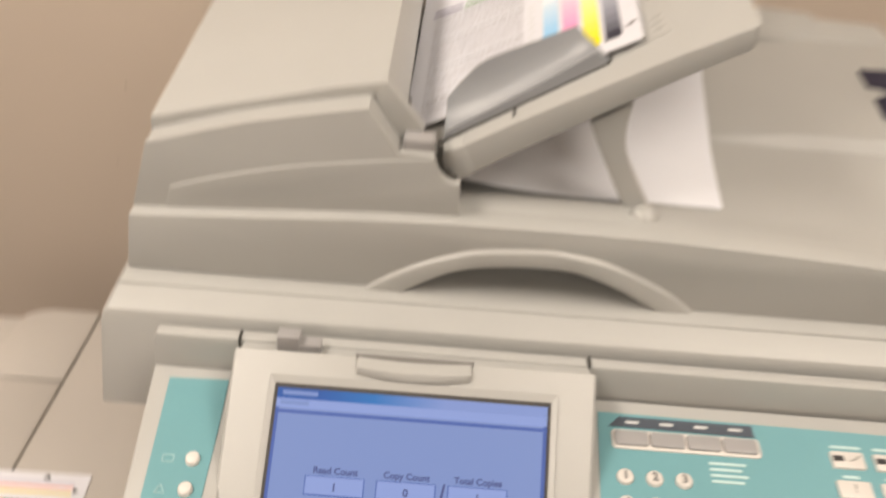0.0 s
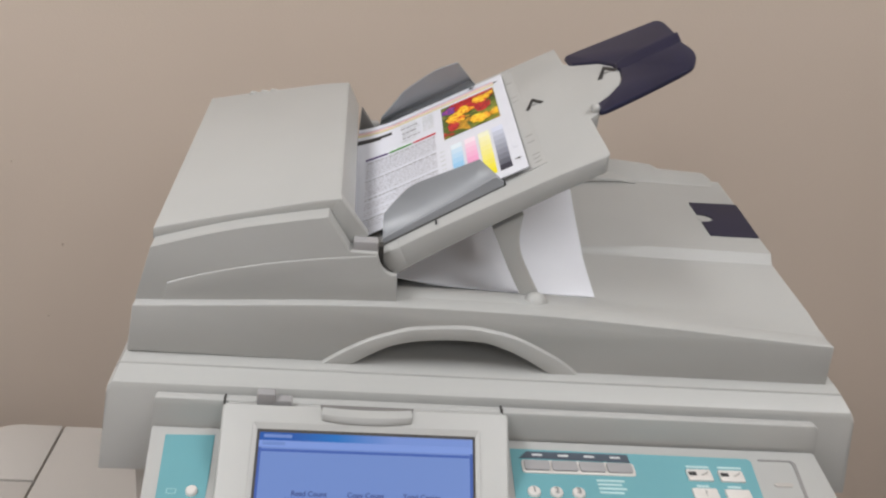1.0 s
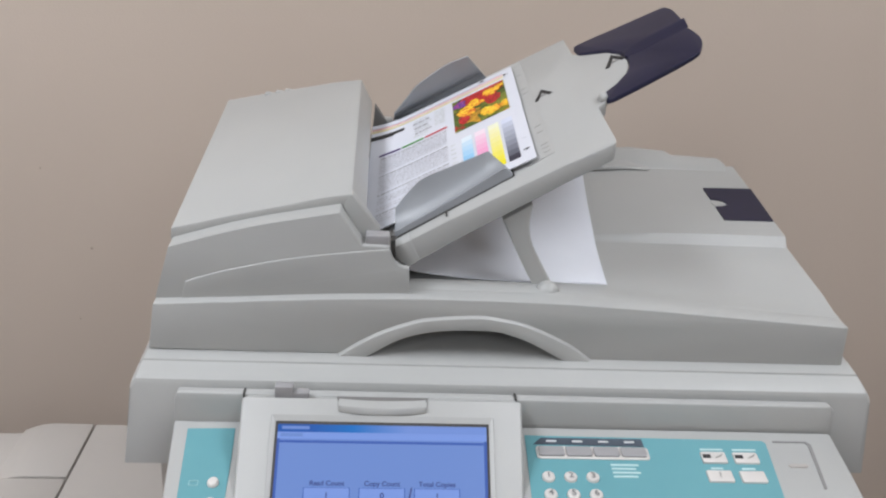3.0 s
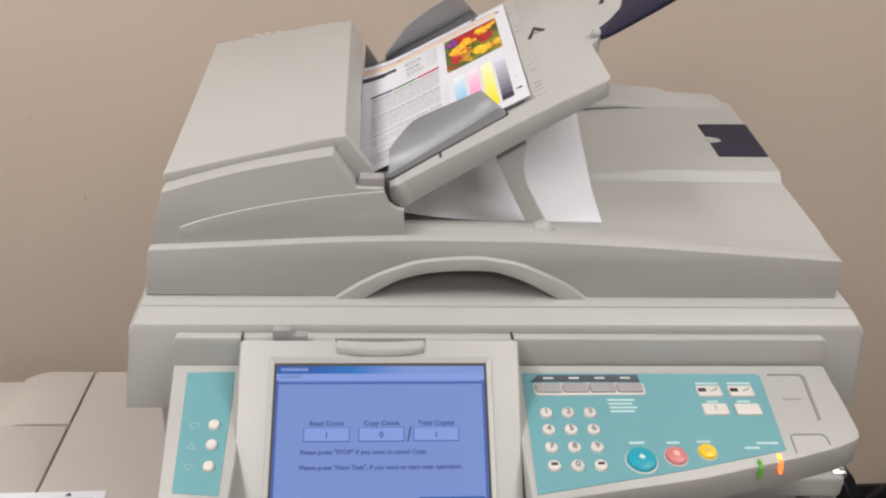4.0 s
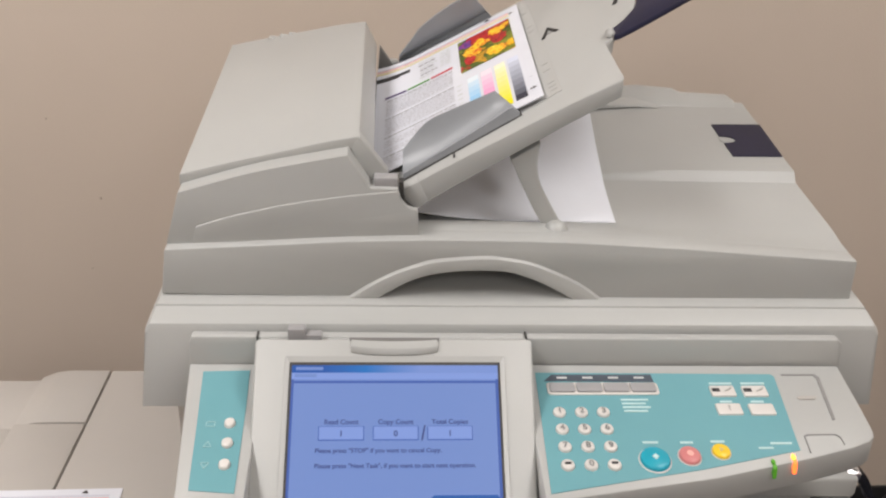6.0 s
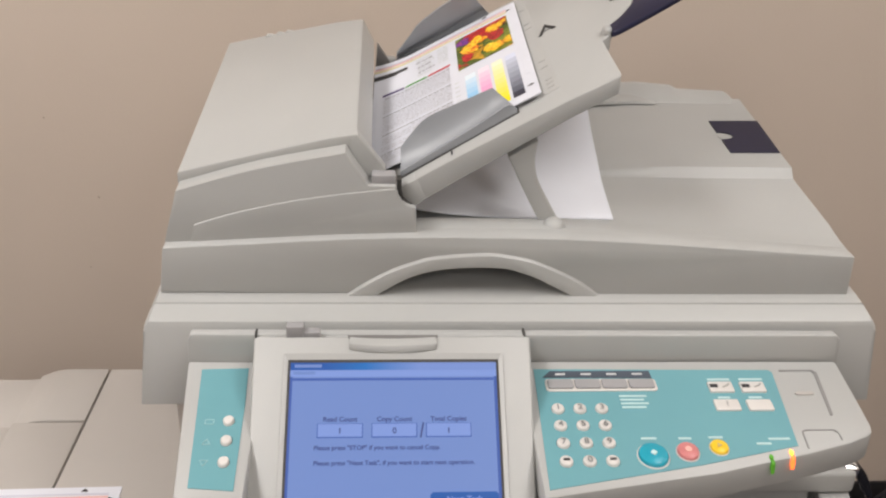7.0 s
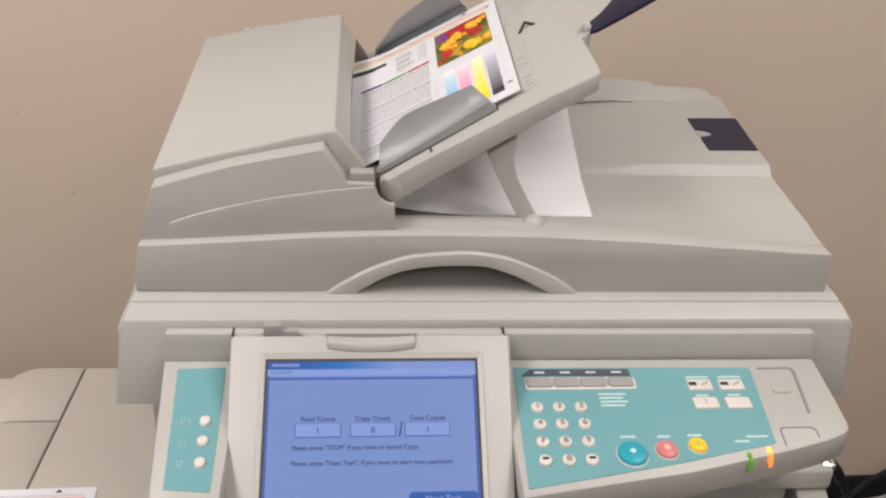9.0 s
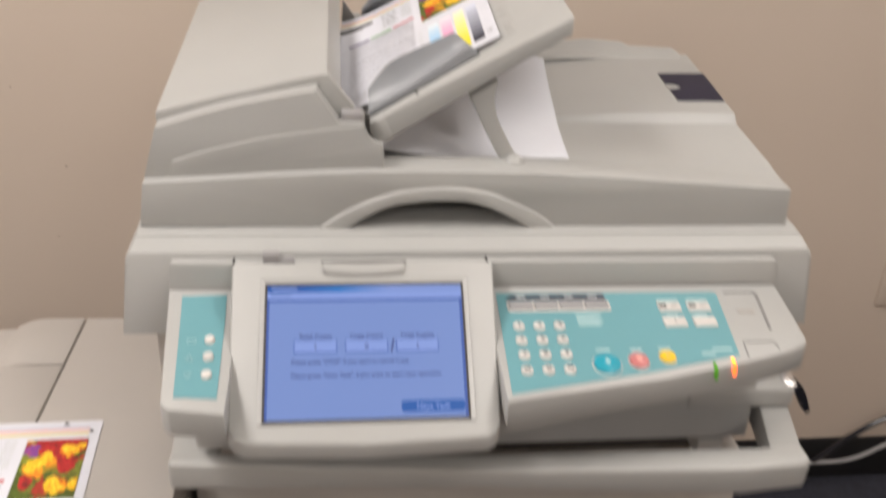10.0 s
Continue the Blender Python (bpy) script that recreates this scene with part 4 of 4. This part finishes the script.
part("top_panel", prism_y(hump + [(-0.1188, DK), (-0.1188, 0.766), (-0.560, 0.766)], 0.1450, 0.2435, 0, 0.0018), PLASTIC_B, deck)
part("top_panel", box(-0.1920, -0.1188, -0.305, 0.1432, 0.766, DK - 0.0005, 0.0022), PLASTIC_B, deck)
part("top_panel", box(-0.560, -0.1940, -0.305, 0.1432, 0.766, DK - 0.006, 0.0030), PLASTIC_B, deck)
for cx in (-0.52, -0.02):
    for cy in (-0.26, 0.19):
        part("foot", solid([(x, y, 0) for x, y in oval(cx, cy, 0.02, 0.02, 16)], [(x, y, 0.022) for x, y in oval(cx, cy, 0.02, 0.02, 16)]), SHADE, deck)


# ---- printed sheets ----
def printed_page(name, label, place, width, height, inset, spread=1.0):
    """A printed test page; place(u, v, lift) turns metres from its upper right corner, leftwards and downwards, into the world."""
    def sheet(u0, u1, v0, v1, lift, thick, nu=1, nv=1):
        bm = bmesh.new()
        us = [u0 + (u1 - u0) * i / nu for i in range(nu + 1)]
        vs = [v0 + (v1 - v0) * i / nv for i in range(nv + 1)]
        tops = [[bm.verts.new(place(u, v, lift)) for v in vs] for u in us]
        for i in range(nu):
            for j in range(nv):
                bm.faces.new((tops[i][j], tops[i + 1][j], tops[i + 1][j + 1], tops[i][j + 1]))
        geo = bmesh.ops.extrude_face_region(bm, geom=bm.faces[:])
        for v in geo["geom"]:
            if isinstance(v, bmesh.types.BMVert):
                v.co.z -= thick
        return bm

    page = part(name, sheet(0, width, 0, height, 0, 0.0006, 24, 8), PAPER)
    tagged(page, label, "paper sheet")

    def ink(kind, u0, u1, v0, v1, material, lift=0.0003):
        return part(kind, sheet(u0, u1, v0, v1, lift, 0.0002, max(1, int(abs(u1 - u0) / 0.012)), 1), material, page)

    w, h = width, height
    for v0, v1, mat in ((0.0090, 0.0118, LILAC), (0.0132, 0.0156, PINK_I), (0.0186, 0.0222, PALE_Y)):
        ink("rule", 0.0105, w, v0, v1, mat)

    def shape(kind, ring, material, lift):
        bm = bmesh.new()
        bm.faces.new([bm.verts.new(place(u_, v_, lift)) for u_, v_ in ring])
        return part(kind, bm, material, page)

    for ring in (((0.0300, 0.0070), (0.0370, 0.0070), (0.0335, 0.0022)), ((0.0050, 0.0175), (0.0100, 0.0150), (0.0100, 0.0200))):
        shape("corner_mark", ring, BLACK, 0.0006)
    i = inset
    p0, ph, pw = 0.029, 0.0850, 0.0565
    ink("photo", i, i + pw, p0, p0 + ph, PHOTO, 0.0005)
    lay = 0.0006
    for pu, pv, pr_, turn, count, mat in BLOOMS:
        for q in range(count):
            a0 = radians(turn + (q - (count - 1) / 2) * 34)
            ring = []
            for k in range(12):
                a = 2 * math.pi * k / 12
                along, across = 0.62 * pr_ * (1 + math.cos(a)), 0.36 * pr_ * math.sin(a) * (1.15 + 0.25 * math.cos(a + q))
                u_, v_ = pu + along * math.cos(a0) - across * math.sin(a0), pv + (along * math.sin(a0) + across * math.cos(a0)) * 0.72
                ring.append((i + pw * min(max(u_, 0.008), 0.992), p0 + ph * min(max(v_, 0.006), 0.994)))
            lay += 0.00001
            shape("photo_petal", ring, mat, lay)
    ink("edge_band", 0.0035, i - 0.0035, 0.016, h - 0.05, LILAC if i > 0.012 else PAPER, 0.0002)
    pal = (((0.80, 0.82, 0.86), (0.03, 0.03, 0.05)), ((0.84, 0.84, 0.62), (0.86, 0.75, 0.0)), ((0.86, 0.72, 0.80), (0.80, 0.15, 0.45)), ((0.72, 0.80, 0.86), (0.05, 0.42, 0.78)))
    for k, (ca, cb) in enumerate(pal):
        u0 = i + 0.0008 + 0.0134 * k
        for q in range(9):
            t = (q / 8) ** 0.7
            col = [x * (1 - t) + y * t for x, y in zip(ca, cb)]
            if k == 0:
                col = [x * (1 - t) ** 0.8 + y * (1 - (1 - t) ** 0.8) for x, y in zip((0.62, 0.66, 0.78), cb)]
            ink("colour_step", u0, u0 + 0.0105, 0.1350 + 0.0111 * q, 0.1350 + 0.0111 * (q + 1), INKS.setdefault((k, q), node_mat("bar_ink", tuple(col), 0.6)), 0.0004)
    shape("edge_arrow", ((0.0030, 0.2246), (0.0065, 0.2225), (0.0065, 0.2238), (0.0092, 0.2238), (0.0092, 0.2254), (0.0065, 0.2254), (0.0065, 0.2267)), BLACK, 0.0006)
    b = i + 0.0645
    rng = random.Random(5)

    def words_line(u0, u1, v0, v1, material, lift=0.0004):
        """One line of print, as separate word-long dashes in one mesh."""
        bm = bmesh.new()
        u_ = u0
        while u_ < u1 - 0.001:
            e_ = min(u1, u_ + rng.uniform(0.0020, 0.0068))
            bm.faces.new([bm.verts.new(place(x, y, lift)) for x, y in ((u_, v0), (e_, v0), (e_, v1), (u_, v1))])
            u_ = e_ + rng.uniform(0.0007, 0.0013)
        part("text_line", bm, material, page)

    ink("headline", b + 0.046, min(w, b + 0.088), 0.0325, 0.0395, BLACK, 0.0004)
    ink("headline", b + 0.058, min(w, b + 0.088), 0.0395, 0.0425, BLACK, 0.0004)
    for r in range(7):
        words_line(b + 0.001, b + 0.0125, 0.0290 + 0.0060 * r, 0.0318 + 0.0060 * r, INK_L)
        words_line(b + 0.020 - 0.002 * (r % 3), b + 0.036, 0.0290 + 0.0070 * r, 0.0325 + 0.0070 * r, INK if r % 2 else INK_L)
    for k, mat in enumerate((RED_I, GREEN_I, PURPLE)):
        if b + 0.025 * k < w:
            ink("colour_rule", b + 0.025 * k, min(w, b + 0.0233 + 0.025 * k), 0.0850, 0.0888, mat, 0.0005)
    for r in range(33):
        v = 0.0945 + 0.0046 * r
        if v < h - 0.012 and r % 9 != 8:
            words_line(b + 0.001, min(w, b + 0.072 - rng.choice((0, 0, 0, 0, 0.03))), v, v + 0.0024, TEXT if r % 9 else INK)
    for r in range(8):
        words_line(i + 0.0575, i + 0.0625, 0.1400 + 0.0105 * r, 0.1425 + 0.0105 * r, INK_L)
    return page


INKS = {}
BLOOM_Y = petal_mat("yellow_petal_ink", (0.66, 0.14, 0.01), (0.90, 0.52, 0.01), (0.94, 0.74, 0.06))
BLOOM_O = petal_mat("orange_petal_ink", (0.50, 0.02, 0.01), (0.84, 0.24, 0.01), (0.94, 0.66, 0.03))
BLOOM_R = petal_mat("red_petal_ink", (0.13, 0.01, 0.01), (0.42, 0.012, 0.015), (0.62, 0.03, 0.03))
BLOOM_P = petal_mat("purple_petal_ink", (0.06, 0.03, 0.22), (0.22, 0.05, 0.30), (0.42, 0.06, 0.16))
# across from the right edge, down, reach, direction in degrees, petals, ink
BLOOMS = [(0.02, 0.05, 0.50, 8, 3, BLOOM_R), (0.38, 0.05, 0.38, 6, 3, BLOOM_R), (0.28, 0.20, 0.30, 10, 3, BLOOM_R), (0.93, 0.12, 0.16, 120, 4, BLOOM_P), (0.80, 0.20, 0.13, 60, 3, BLOOM_P), (0.36, 0.44, 0.22, 175, 4, BLOOM_R), (0.20, 0.42, 0.18, 10, 3, BLOOM_R),
          (0.88, 0.72, 0.15, 200, 4, BLOOM_R), (0.74, 0.76, 0.14, 20, 3, BLOOM_R), (0.56, 0.32, 0.18, 100, 3, BLOOM_O), (0.66, 0.48, 0.22, 60, 3, BLOOM_O), (0.70, 0.50, 0.20, -60, 4, BLOOM_Y), (0.52, 0.34, 0.16, -20, 3, BLOOM_Y),
          (0.22, 0.20, 0.17, 30, 4, BLOOM_O), (0.20, 0.14, 0.17, 60, 4, BLOOM_Y), (0.08, 0.20, 0.12, -70, 3, BLOOM_Y), (0.36, 0.82, 0.18, -170, 3, BLOOM_O), (0.26, 0.78, 0.21, 20, 4, BLOOM_Y), (0.12, 0.74, 0.18, 150, 3, BLOOM_Y)]


def in_tray(u, v, lift):
    """The sheet in the feeder lies on the tray and lifts towards the slot."""
    x, y = 0.3338 - 0.93 * u - 0.02 * v, 0.334 - 0.962 * v
    bulge = max(0, min(1, (0.228 - x) / 0.045)) ** 2 * max(0.1, min(1, (y - 0.17) / 0.15))
    return (x - 0.45 * lift, y, TRAY[0] + TRAY[1] * x + TRAY[2] * y + 0.0062 + 0.0075 * bulge + lift)


printed_page("document_sheet", "printed colour test page with flower photo in the feeder", in_tray, 0.1600, 0.2484, 0.0115)
tagged(part("document_stack", slab([(0.186, 0.100), (0.3285, 0.098), (0.3325, 0.332), (0.186, 0.332)], TRAY, 0.0018, 0.0050), PAPER), "thin stack of white pages under the top document", "paper sheet")


def on_deck(u, v, lift):
    x, y = -0.0530 - u * 0.998 + 0.068 * v, 0.0375 - v - 0.02 * u
    return (x, y, DK + 0.0011 + lift)


printed_page("printed_sheet", "printed colour test page lying on the paper deck", on_deck, 0.21, 0.279, 0.0085)

# copies delivered in the well under the tray
def delivered(x_end, lift, bow):
    """A copy lying in the well: its near edge flat, its far end curling up."""
    bm = bmesh.new()
    rows = []
    for i in range(15):
        t = i / 14
        row = []
        for j in range(13):
            q = j / 12
            x = 0.206 + (x_end - 0.206) * t + (0.014 * q + bow * math.sin(math.pi * q)) * t
            y = 0.0935 + 0.215 * q
            curl = 0.014 * max(0, q - 0.15) ** 1.6 * t + 0.0008 * math.sin(5 * q + 3 * t) * q + 0.0025 * t ** 6 * q
            row.append(bm.verts.new((x, y, max(deck_z(x, y), deck_z(x, y + 0.012) - 0.004) + 0.0016 + lift * (0.4 + 0.6 * q) + curl + 0.012 * (1 - t) ** 4)))
        rows.append(row)
    for a, b in zip(rows, rows[1:]):
        for j in range(12):
            bm.faces.new((a[j], a[j + 1], b[j + 1], b[j]))
    geo = bmesh.ops.extrude_face_region(bm, geom=bm.faces[:])
    for v in geo["geom"]:
        if isinstance(v, bmesh.types.BMVert):
            v.co.z -= 0.0005
    return tagged(part("output_sheet", bm, COPY), "blank white copy delivered under the feeder tray", "paper sheet", "delivered copies")


delivered(0.4055, 0.0, -0.0015)
delivered(0.3990, 0.0022, -0.0040)
